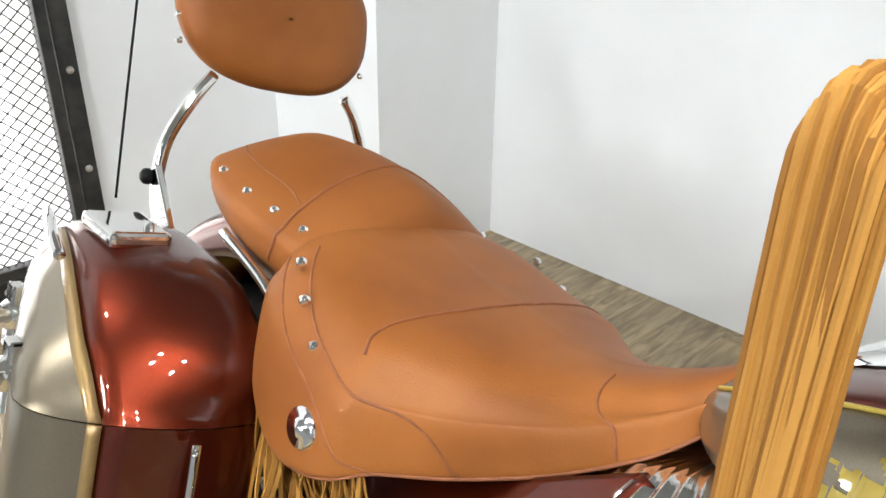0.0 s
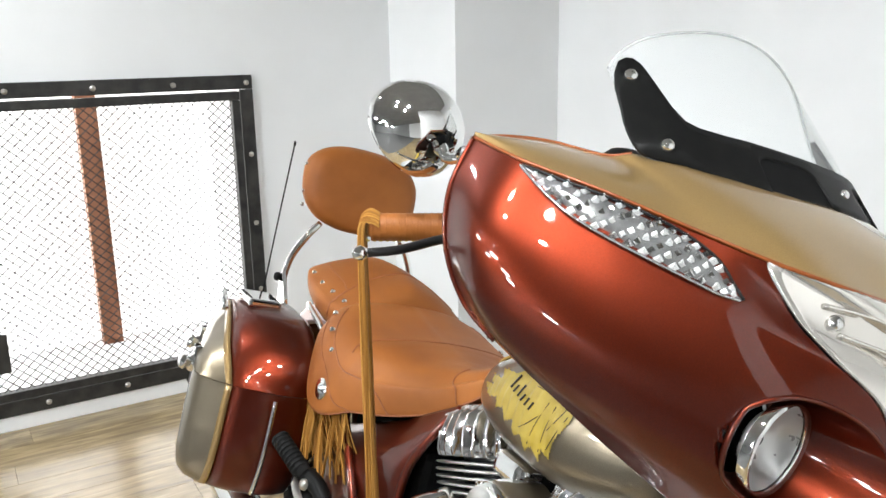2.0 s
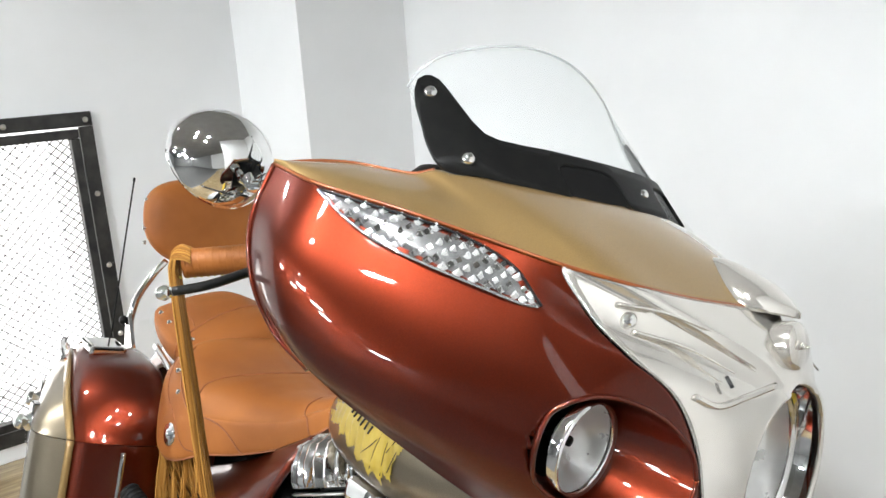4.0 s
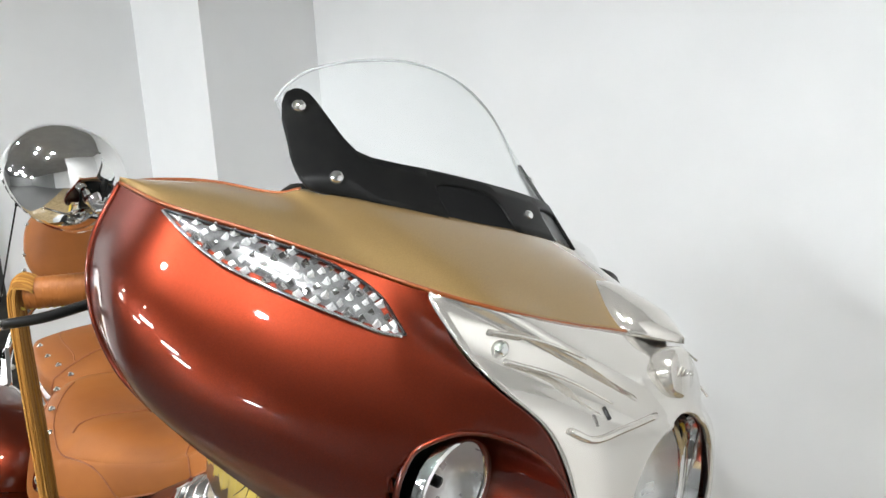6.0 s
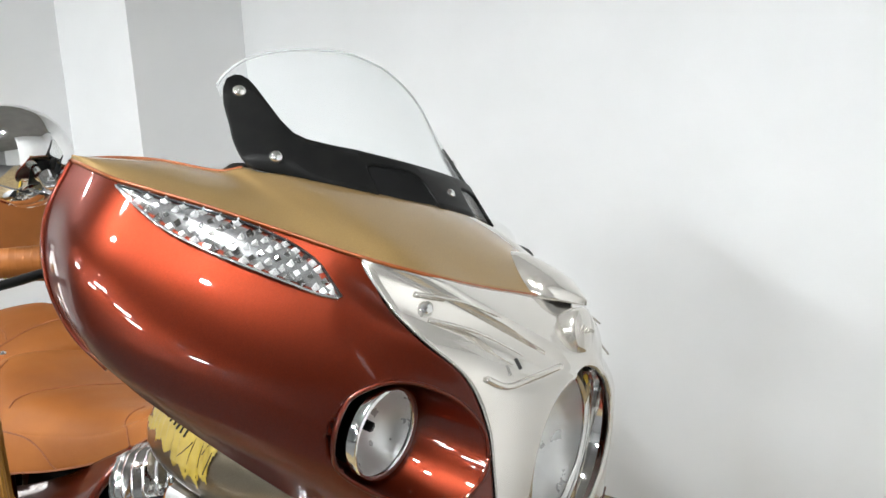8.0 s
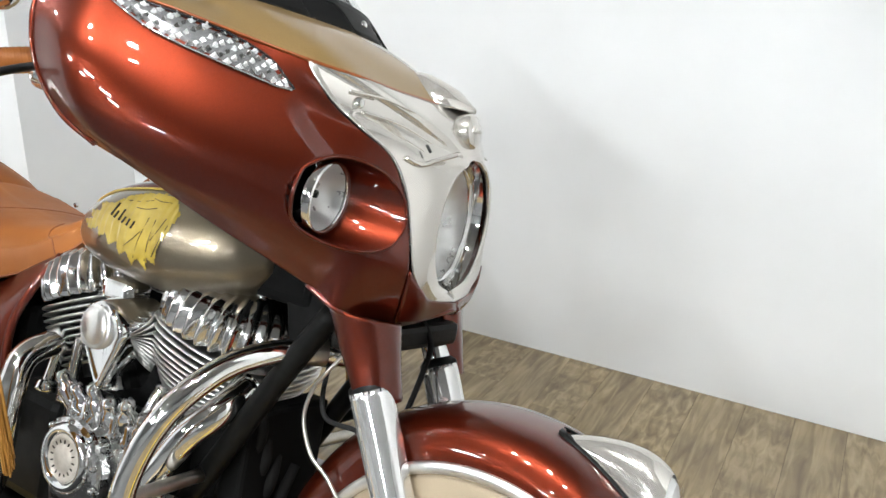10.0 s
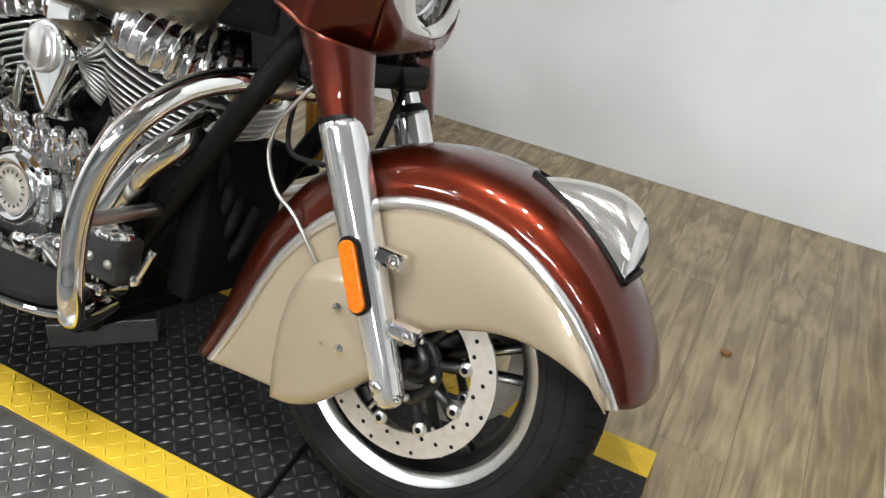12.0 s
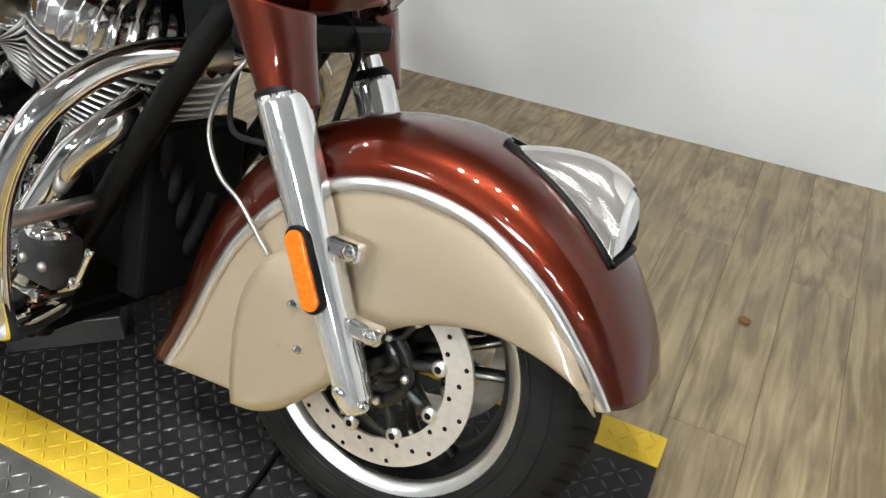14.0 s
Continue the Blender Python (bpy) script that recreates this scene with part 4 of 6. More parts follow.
# chrome visor lamp and round badge over the headlight
rows = []
for u in np.linspace(0, 1, 20):
    x = -0.3 + 0.126 * u
    w = 0.043 * (math.sin(math.pi * min(u / 0.62, 1.0) / 2) ** 1.15 if u < 0.62 else max(0.06, 1 - ((u - 0.62) / 0.38) ** 2.2))
    base = 1.14 - 0.046 * min(1.0, u / 0.62) ** 0.9 + 0.003 * max(0.0, u - 0.62)
    top = 0.004 + spline([(0, 1.138, 0), (0.3, 1.142, 0), (0.6, 1.134, 0), (0.85, 1.12, 0), (1, 1.098, 0)], 41)[int(round(u * 40))][1]
    rows.append([(x, mid_y(x) - 0.006 + w * math.sin(a), base + (top - base) * math.cos(a) ** 0.8) for a in np.linspace(-math.pi / 2, math.pi / 2, 21)])
v, f = grid_mesh(np.array(rows))
visor = weighted(link_mesh("nose_ornament", v, f, NOSE, fairing, "chrome teardrop ornament lamp on the nose"), thick=0.002)
tube("ornament_edge", [rows[i][0] for i in range(0, 13)], 0.002, PINLINE, visor, "dark orange edge", n=30, sides=6)
badge = lathe("round_badge", [(0.0005, 0.005), (0.022, 0.0045), (0.0255, 0.002), (0.027, -0.002), (0.0265, -0.02)], (-0.163, 0.004, 1.067), (0.95, 0.1, 0.22), NOSE, fairing, "round chrome badge with raised bars", 36)
for k in range(4):
    tube("badge_bar", [(-0.157, -0.011 + 0.008 * k, 1.063 + 0.001 * k), (-0.155, -0.008 + 0.008 * k, 1.074 - 0.002 * k)], 0.0014, STEEL, badge, "raised script as bars", n=4, sides=6)
# inner fairing and dash
patch("inner_panel", [[(-0.56, -0.43, 1.15), (-0.5, -0.3, 1.165), (-0.47, 0, 1.17), (-0.5, 0.3, 1.165), (-0.56, 0.43, 1.15)],
                      [(-0.56, -0.4, 1.05), (-0.55, -0.25, 1.06), (-0.54, 0, 1.06), (-0.56, 0.25, 1.06), (-0.58, 0.4, 1.05)],
                      [(-0.52, -0.34, 0.95), (-0.5, -0.2, 0.92), (-0.48, 0, 0.91), (-0.5, 0.2, 0.92), (-0.54, 0.34, 0.95)],
                      [(-0.3, -0.16, 0.84), (-0.28, -0.1, 0.82), (-0.27, 0, 0.82), (-0.28, 0.1, 0.82), (-0.3, 0.18, 0.84)]], 20, 30, SATIN, fairing, "black inner fairing", 0.004)
for s in (-1, 1):
    lathe("dash_hood", [(0.001, 0.03), (0.018, 0.028), (0.03, 0.018), (0.034, 0.0), (0.034, -0.05)], (-0.545, 0.235 * s + (0 if s < 0 else -0.03), 1.165), (-0.2, 0, 1), SATIN, fairing, "black instrument hood", 28)

# windshield
shield = new("windshield")
shield.parent = bike
tagged(shield, "clear curved windshield on black brackets")
TOPS = spline([(-0.252, 1.284, 0), (-0.235, 1.306, 0), (-0.205, 1.332, 0), (-0.166, 1.353, 0), (-0.111, 1.373, 0), (-0.041, 1.388, 0), (0.041, 1.388, 0), (0.111, 1.373, 0), (0.166, 1.353, 0), (0.205, 1.332, 0), (0.235, 1.306, 0), (0.252, 1.284, 0)], 61)
g = np.array([[screen_pt(b, 1.184 + (top - 1.184) * u) for b, top, _ in TOPS] for u in np.linspace(0, 1, 16)])
v, f = grid_mesh(g)
pane = weighted(link_mesh("shield_sheet", v, f, CLEAR, shield, "clear acrylic sheet"), thick=0.004)
tube("shield_edge", [screen_pt(b, top) for b, top, _ in TOPS], 0.0018, sheet_glass("acrylic_edge", 0.6, (0.93, 0.95, 0.95)), shield, "polished sheet edge", n=100, sides=6)
# black bracket: columns of (across, lower edge, upper edge), with two vent slots open below
HALF = [(0.0, 1.182, 1.237), (0.03, 1.182, 1.237), (0.0415, 1.182, 1.237), (0.0425, 1.2, 1.237), (0.044, 1.212, 1.237), (0.05, 1.2205, 1.237), (0.06, 1.2245, 1.237), (0.09, 1.2245, 1.237), (0.118, 1.2225, 1.237), (0.127, 1.2195, 1.237), (0.131, 1.214, 1.237), (0.1325, 1.2, 1.237), (0.1335, 1.182, 1.237), (0.16, 1.182, 1.236), (0.187, 1.183, 1.2365), (0.199, 1.184, 1.241),
        (0.206, 1.185, 1.254), (0.211, 1.186, 1.274), (0.2155, 1.186, 1.292), (0.219, 1.187, 1.301), (0.225, 1.187, 1.305), (0.232, 1.187, 1.3035), (0.242, 1.187, 1.296), (0.25, 1.187, 1.282), (0.256, 1.188, 1.263), (0.26, 1.19, 1.235), (0.2625, 1.198, 1.222), (0.2632, 1.206, 1.213)]
cols = [(-b, lo, hi) for b, lo, hi in reversed(HALF)] + HALF[1:]
g = np.array([[screen_pt(b, lo + (hi - lo) * u, 0.006) for b, lo, hi in cols] for u in np.linspace(0, 1, 6)])
v, f = grid_mesh(g)
bracket = weighted(link_mesh("shield_bracket", v, f, SATIN, shield, "black painted bracket"), thick=0.005)
for s in (-1, 1):
    for b, z in ((0.237, 1.281), (0.232, 1.205)):
        bolt("bracket_screw", screen_pt(s * b, z, 0.009), (0.7, 0.5 * s, 0.6), 0.0088, CHROME, shield)
flap = [[screen_pt(b, z, 0.0032) for b in (-0.135, -0.1, -0.07, -0.04)] for z in (1.18, 1.2, 1.228)]
patch("vent_flap", flap, 6, 12, DARK, shield, "closed black vent flap", 0.001)
bolt("bracket_screw", screen_pt(0.0, 1.209, 0.009), (0.75, 0.09, 0.65), 0.0065, CHROME, shield)

# mirrors, bars, grips
for s in (-1, 1):
    mir = new("mirror")
    mir.parent = bike
    tagged(mir, "chrome teardrop mirror")
    ctr = np.array([-0.708, 0.456 * s, 1.146])
    axis = Vector((0.74, -0.22 * s, 0.5)).normalized()
    q = np.array(frame_from(axis))
    rows = []
    for r, h in ((0.058, -0.006), (0.0635, -0.002), (0.065, 0.008), (0.064, 0.022), (0.06, 0.038), (0.053, 0.052), (0.042, 0.066), (0.028, 0.077), (0.013, 0.084), (0.001, 0.086)):
        rows.append([ctr + q @ np.array([1.1 * r * math.cos(a), 0.98 * r * math.sin(a), h * 0.85]) for a in (2 * math.pi * k / 48 for k in range(48))])
    v, f = grid_mesh(np.array(rows), close_v=True)
    link_mesh("mirror_shell", v, f, CHROME, mir, "bright chrome shell")
    lathe("mirror_glass", [(0.0005, -0.004), (0.055, -0.004)], tuple(ctr), axis, CHROME, mir, "flat mirror glass", 40)
    tube("mirror_stem", [tuple(ctr + np.array(axis) * 0.05), (-0.64, 0.436 * s, 1.13), (-0.61, 0.43 * s, 1.13), (-0.572, 0.432 * s, 1.135)], 0.008, CHROME, mir, n=14)
    lathe("stem_boot", [(0.016, 0), (0.014, 0.012), (0.009, 0.024)], (-0.58, 0.432 * s, 1.134), (-1, 0, -0.05), CHROME, mir, sides=20)
bar = new("handlebar")
bar.parent = bike
tagged(bar, "chrome handlebar with tan leather grips")
for s in (-1, 1):
    gi, gt = np.array([-0.672, 0.365 * s, 1.044]), np.array([-0.731, 0.463 * s, 1.013])
    ga = (gt - gi) / np.linalg.norm(gt - gi)
    tube("bar_tube", [(-0.5, 0, 0.98), (-0.52, 0.12 * s, 1.0), (-0.6, 0.26 * s, 1.04), (-0.645, 0.325 * s, 1.053), tuple(gi), tuple(gt)], 0.0127, CHROME, bar, n=40)
    tube("grip", [tuple(gi), tuple((gi + gt) / 2), tuple(gt)], 0.0185, LEATHER, bar, "tan leather laced grip", n=12, sides=24)
    for k in range(14):
        c = gi + (gt - gi) * (k + 0.5) / 14
        lathe("grip_wrap", [(0.0182, -0.0022), (0.0193, 0.0), (0.0182, 0.0022)], tuple(c), tuple(ga), LEATHER, bar, sides=24)
        lathe("lacing_stud", [(0.0003, 0.0022), (0.0026, 0.0012), (0.003, -0.001)], tuple(c + np.array([0.002, 0.006 * s, -0.0185])), (0, 0.3 * s, -1), EMBLEM, bar, sides=8)
    lathe("grip_flange", [(0.013, -0.002), (0.0235, 0), (0.0235, 0.009), (0.013, 0.011)], tuple(gi - ga * 0.006), tuple(-ga), SATIN, bar, "black collar", 24)
    lathe("control_housing", [(0.02, 0.006), (0.027, 0.009), (0.03, 0.018), (0.031, 0.04), (0.028, 0.058), (0.02, 0.066), (0.013, 0.068)], tuple(gi), tuple(-ga), BRIGHT, bar, "chrome control housing", 32)
    box("reservoir", (-0.64, 0.285 * s - 0.028, 1.05), (-0.585, 0.285 * s + 0.028, 1.09), BRIGHT, bar, "chrome fluid reservoir", bevel=0.01, seg=3)
    lathe("lever_clamp", [(0.0005, 0.016), (0.02, 0.015), (0.024, 0.008), (0.024, -0.012)], (-0.64, 0.375 * s, 1.022), (0.3, 0.3 * s, -0.9), BRIGHT, bar, "chrome lever perch", 24)
    tube("lever", [(-0.64, 0.386 * s, 1.034), (-0.622, 0.428 * s, 1.023), (-0.612, 0.475 * s, 1.006), (-0.614, 0.515 * s, 0.994)], 0.0062, BLACK, bar, "black brake lever", n=20, taper=0.0055)
    lathe("lever_ball", [(0.0005, -0.01), (0.0065, -0.0075), (0.0095, 0), (0.0065, 0.0075), (0.0005, 0.01)], (-0.615, 0.524 * s, 0.992), (-0.1, 0.9 * s, -0.2), CHROME, bar, sides=16)
DOWN = np.array([0.0, 0.309, -0.951])


def fringe(name, roots, length, spread, parent, label, wmin=0.0022, wmax=0.004):
    verts, faces = [], []
    rnd = random.Random(7)
    for root in roots:
        L = length * rnd.uniform(0.88, 1.05)
        w = rnd.uniform(wmin, wmax)
        d = np.array([rnd.uniform(-1, 1), rnd.uniform(-1, 1), 0]) * spread
        tw = rnd.uniform(0, 3.1)
        p0, b = np.array(root), len(verts)
        for k in range(9):
            u = k / 8
            c = p0 + DOWN * L * u + d * (u ** 1.3) + np.array([math.sin(u * 5 + tw), math.cos(u * 4 + tw), 0]) * 0.0025
            a = tw + u * 0.8
            o = np.array([math.cos(a), math.sin(a), 0]) * w
            n = np.array([-math.sin(a), math.cos(a), 0]) * 0.0009
            verts += [tuple(c - o - n), tuple(c + o - n), tuple(c + o + n), tuple(c - o + n)]
            if k:
                q = b + 4 * (k - 1)
                faces += [(q + i, q + (i + 1) % 4, q + 4 + (i + 1) % 4, q + 4 + i) for i in range(4)]
    return tagged(link_mesh(name, verts, faces, FRINGE, parent, label, smooth=False), kind="stuff")


def grip_fringe(s):
    """flat laces laid over the end of the grip and hanging straight down."""
    rnd = random.Random(3)
    verts, faces = [], []
    axis = np.array([-0.059, 0.098 * s, -0.031]) / 0.1185
    side = np.array([0.857, 0.516 * s, 0.0])
    up = np.cross(side, axis) * (1 if np.cross(side, axis)[2] > 0 else -1)
    tip = np.array([-0.731, 0.463 * s, 1.013])
    for k in range(130):
        a = rnd.uniform(-1.35, 1.35)
        lift = 0.0195 + rnd.uniform(0, 0.003)
        rim = tip + side * lift * math.sin(a) + up * lift * math.cos(a)
        drop = side * (0.0215 * math.sin(a) * rnd.uniform(0.7, 1.0))
        out = rnd.uniform(0.006, 0.014)
        L = 0.62 * rnd.uniform(0.9, 1.03)
        sway = side * rnd.uniform(-0.006, 0.006) + axis * rnd.uniform(-0.004, 0.008)
        pts = [rim - axis * 0.012 - up * 0.004, rim - axis * 0.006, rim + axis * out * 0.4 + up * 0.002, tip + drop + axis * out + up * (0.012 * math.cos(a)), tip + drop + axis * (out + 0.003) + DOWN * 0.03]
        for u in (0.25, 0.5, 0.75, 1.0):
            pts.append(tip + drop + axis * (out + 0.003) + DOWN * (0.03 + L * u) + sway * u + np.array([math.sin(u * 6 + k), math.cos(u * 5 + k), 0]) * 0.0015)
        c = spline(pts, 22)
        w, tw = rnd.uniform(0.0011, 0.002), rnd.uniform(-0.5, 0.5)
        b = len(verts)
        for q in range(22):
            o = (side * math.cos(tw * q / 21) + axis * math.sin(tw * q / 21)) * w
            t = c[min(q + 1, 21)] - c[max(q - 1, 0)]
            n = np.cross(o, t)
            n = n / np.linalg.norm(n) * 0.0009
            verts += [tuple(c[q] - o - n), tuple(c[q] + o - n), tuple(c[q] + o + n), tuple(c[q] - o + n)]
            if q:
                e = b + 4 * (q - 1)
                faces += [(e + i, e + (i + 1) % 4, e + 4 + (i + 1) % 4, e + 4 + i) for i in range(4)]
    return tagged(link_mesh("grip_fringe", verts, faces, FRINGE, bar, "long tan suede fringe hanging from the grip", smooth=False), kind="stuff")


for s in (-1, 1):
    grip_fringe(s)

# tank
tank = new("fuel_tank")
tank.parent = bike
tagged(tank, "champagne fuel tank with gold feather emblem and red top")
TS = [(-0.935, 0.05, 0.742, 0.79), (-0.9, 0.095, 0.728, 0.815), (-0.83, 0.145, 0.712, 0.855), (-0.74, 0.178, 0.7, 0.89), (-0.62, 0.188, 0.695, 0.912), (-0.54, 0.172, 0.706, 0.912), (-0.475, 0.14, 0.73, 0.898), (-0.43, 0.09, 0.765, 0.872)]


def tank_ring(x, w, lo, hi, n=40):
    ring = []
    for k in range(n):
        a = 2 * math.pi * k / n
        c, s = math.cos(a), math.sin(a)
        y = w * math.copysign(abs(c) ** 0.75, c)
        zc = lo + (hi - lo) * 0.45
        z = zc + (s * (hi - zc) if s > 0 else s * (zc - lo)) * (abs(s) ** -0.15 if abs(s) > 1e-6 else 1)
        ring.append((x, y, z))
    return ring


rows = np.array([tank_ring(*t) for t in TS])
dense = np.array([spline(rows[:, j], 44) for j in range(rows.shape[1])]).transpose(1, 0, 2)
v, f = grid_mesh(dense, close_v=True, cap=True)
link_mesh("tank_body", v, f, SILVER, tank, "champagne pearl tank shell")
topband = dense[:, 5:16, :] + np.array([0, 0, 0.0022])
v, f = grid_mesh(topband[2:])
weighted(link_mesh("tank_top", v, f, RED, tank, "dark red tank top band"), thick=0.002)
for j in (5, 15):
    tube("tank_pin_line", dense[2::3, j, :] + np.array([0, 0, 0.002]), 0.0022, EMBLEM, tank, "gold pin line", n=40, sides=6)
tube("tank_seam", [tuple(p + np.array([0, 0, -0.002])) for p in dense[3:42:4, 28]], 0.006, CHROME, tank, "welded lower seam", n=40, sides=8)
for nm, mat, wk, z0, z1, lab in (("console_trim", BLACK, 1.12, -0.02, 0.008, "black console trim"), ("console", CHROME, 1.0, 0.0, 0.03, "chrome tank console")):
    rows = []
    for x, w, hi in ((-0.862, 0.012, 0.838), (-0.85, 0.03, 0.846), (-0.82, 0.046, 0.862), (-0.76, 0.06, 0.886), (-0.68, 0.068, 0.905), (-0.6, 0.068, 0.913), (-0.53, 0.055, 0.91), (-0.5, 0.03, 0.904)):
        k = w / 0.068
        rows.append([(x, w * wk * math.cos(a), hi + z0 + (z1 * k - z0) * max(0.0, math.sin(a)) ** 0.6) for a in np.linspace(0, math.pi, 17)])
    v, f = grid_mesh(np.array([spline([r[j] for r in rows], 40) for j in range(17)]).transpose(1, 0, 2), cap=True)
    link_mesh(nm, v, f, mat, tank, lab)
lathe("fuel_cap", [(0.0005, 0.012), (0.03, 0.011), (0.034, 0.004), (0.034, -0.02)], (-0.62, 0.085, 0.905), (0, 0.25, 1), CHROME, tank, "chrome fuel cap", 28)


def side_pt(x, z, d=0.0022):
    """a point on the right of the tank at x and height z."""
    i = min(range(len(dense)), key=lambda k: abs(dense[k][0][0] - x))
    ring = dense[i]
    cand = [p for p in ring if p[1] < 0]
    cand.sort(key=lambda p: p[2])
    for a, b in zip(cand[:-1], cand[1:]):
        if a[2] <= z <= b[2]:
            u = (z - a[2]) / max(b[2] - a[2], 1e-6)
            return np.array([x, a[1] + (b[1] - a[1]) * u - d, z])
    return np.array([x, -0.15, z])


OUTLINE = [(-0.81, 0.797), (-0.775, 0.806), (-0.795, 0.817), (-0.757, 0.823), (-0.768, 0.836), (-0.722, 0.841), (-0.7, 0.858), (-0.66, 0.87), (-0.62, 0.876), (-0.585, 0.874), (-0.563, 0.85), (-0.57, 0.82), (-0.583, 0.792), (-0.588, 0.762), (-0.603, 0.77),
           (-0.61, 0.748), (-0.625, 0.766), (-0.642, 0.752), (-0.652, 0.772), (-0.672, 0.762), (-0.682, 0.782), (-0.705, 0.772), (-0.713, 0.79), (-0.738, 0.78), (-0.745, 0.795), (-0.772, 0.786)]


def inside(px, pz):
    hit = False
    for (x0, z0), (x1, z1) in zip(OUTLINE, OUTLINE[1:] + OUTLINE[:1]):
        if (z0 > pz) != (z1 > pz) and px < x0 + (pz - z0) / (z1 - z0) * (x1 - x0):
            hit = not hit
    return hit


def emblem(s):
    step, verts, faces, seen = 0.0028, [], [], {}

    def corner(i, j):
        if (i, j) not in seen:
            seen[i, j] = len(verts)
            verts.append(tuple(side_pt(-0.82 + i * step, 0.74 + j * step) * np.array([1, s, 1])))
        return seen[i, j]
    for i in range(96):
        for j in range(52):
            if inside(-0.82 + (i + 0.5) * step, 0.74 + (j + 0.5) * step):
                faces.append((corner(i, j), corner(i + 1, j), corner(i + 1, j + 1), corner(i, j + 1)))
    link_mesh("feather_emblem", verts, faces, EMBLEM, tank, "flat gold feather emblem")
    for (x0, z0), (x1, z1) in (((-0.6, 0.835), (-0.608, 0.765)), ((-0.615, 0.835), (-0.635, 0.765)), ((-0.63, 0.862), (-0.69, 0.852)), ((-0.61, 0.852), (-0.655, 0.845)), ((-0.58, 0.84), (-0.6, 0.8)), ((-0.59, 0.865), (-0.64, 0.866)), ((-0.575, 0.83), (-0.592, 0.775)), ((-0.625, 0.81), (-0.66, 0.78))):
        tube("feather_line", [side_pt(x0 + (x1 - x0) * u, z0 + (z1 - z0) * u - 0.008 * u * (1 - u), 0.0026) * np.array([1, s, 1]) for u in (0, 0.5, 1)], 0.0007, INK, tank, n=8, sides=5)
    for k, (h, w) in enumerate(((0.022, 0.0022), (0.012, 0.0018), (0.019, 0.0018), (0.011, 0.0018), (0.012, 0.0018), (0.012, 0.0018))):
        x = -0.712 + 0.0125 * k
        z = 0.822 - 0.0022 * k
        tube("emblem_bar", [side_pt(x, z, 0.003) * np.array([1, s, 1]), side_pt(x + 0.005, z + h, 0.003) * np.array([1, s, 1])], w, INK, tank, "dark lettering as bars", n=4, sides=6)


emblem(1)


# seats
def cushion(name, sections, parent, mat, label, n=46, m=48, flat=0.62, lowpow=0.9, dome=1.2, draw=0.2):
    """sections: (x, half width, z low, z top, sag of the middle)."""
    rings = []
    for x, w, lo, hi, sag in sections:
        ring = []
        for k in range(m):
            a = 2 * math.pi * k / m
            c, s = math.cos(a), math.sin(a)
            y = w * math.copysign(abs(c) ** (dome if s > 0 else flat), c) * (1 - draw * max(s, 0.0))
            zc = lo + (hi - lo) * 0.5
            z = zc + (hi - zc) * math.copysign(abs(s) ** dome, s) if s > 0 else zc + (zc - lo) * math.copysign(abs(s) ** lowpow, s)
            if s > 0:
                z -= sag * max(0.0, 1 - (y / (w * 0.8 + 1e-6)) ** 2)
            ring.append((x, y, z))
        rings.append(ring)
    rows = np.array(rings)
    d = np.array([spline(rows[:, j], n) for j in range(m)]).transpose(1, 0, 2)
    v, f = grid_mesh(d, close_v=True, cap=True)
    ob = link_mesh(name, v, f, mat, parent, label)
    return ob, d


seat = new("saddle")
seat.parent = bike
tagged(seat, "tan leather saddle with studs, concho and fringe")


def saddle_half(x, w, top, low):
    """right half of the saddle's section at x, from the middle of the top down to the skirt's edge and in under it."""
    return [(x, 0.0, top), (x, -0.3 * w, top - 0.004), (x, -0.6 * w, top - 0.016), (x, -0.82 * w, top - 0.036), (x, -0.95 * w, top - 0.07 * min(1, (top - low) / 0.15)), (x, -w, low + 0.45 * (top - low)), (x, -0.995 * w, low + 0.018), (x, -0.96 * w, low), (x, -0.8 * w, low + 0.006), (x, 0.0, low + 0.03)]


SADDLE = [(-0.895, 0.026, 0.818, 0.79), (-0.925, 0.06, 0.81, 0.742), (-0.965, 0.084, 0.786, 0.7), (-1.03, 0.114, 0.757, 0.652), (-1.1, 0.167, 0.746, 0.618), (-1.155, 0.213, 0.75, 0.6), (-1.185, 0.238, 0.754, 0.581), (-1.23, 0.246, 0.758, 0.566), (-1.28, 0.246, 0.766, 0.565), (-1.33, 0.236, 0.778, 0.579), (-1.38, 0.217, 0.788, 0.604), (-1.42, 0.185, 0.784, 0.635), (-1.442, 0.14, 0.764, 0.675)]


saddle_rows = []
for station in SADDLE:
    half = spline(saddle_half(*station), 40)
    saddle_rows.append(np.vstack([half, (half * np.array([1, -1, 1]))[::-1]]))
saddle_rows = np.array(saddle_rows)
SG = np.array([spline(saddle_rows[:, j], 90) for j in range(80)]).transpose(1, 0, 2)
v, f = grid_mesh(SG, close_v=True, cap=True)
rider = link_mesh("rider_seat", v, f, LEATHER, seat, "broad tan leather rider seat with deep skirts")


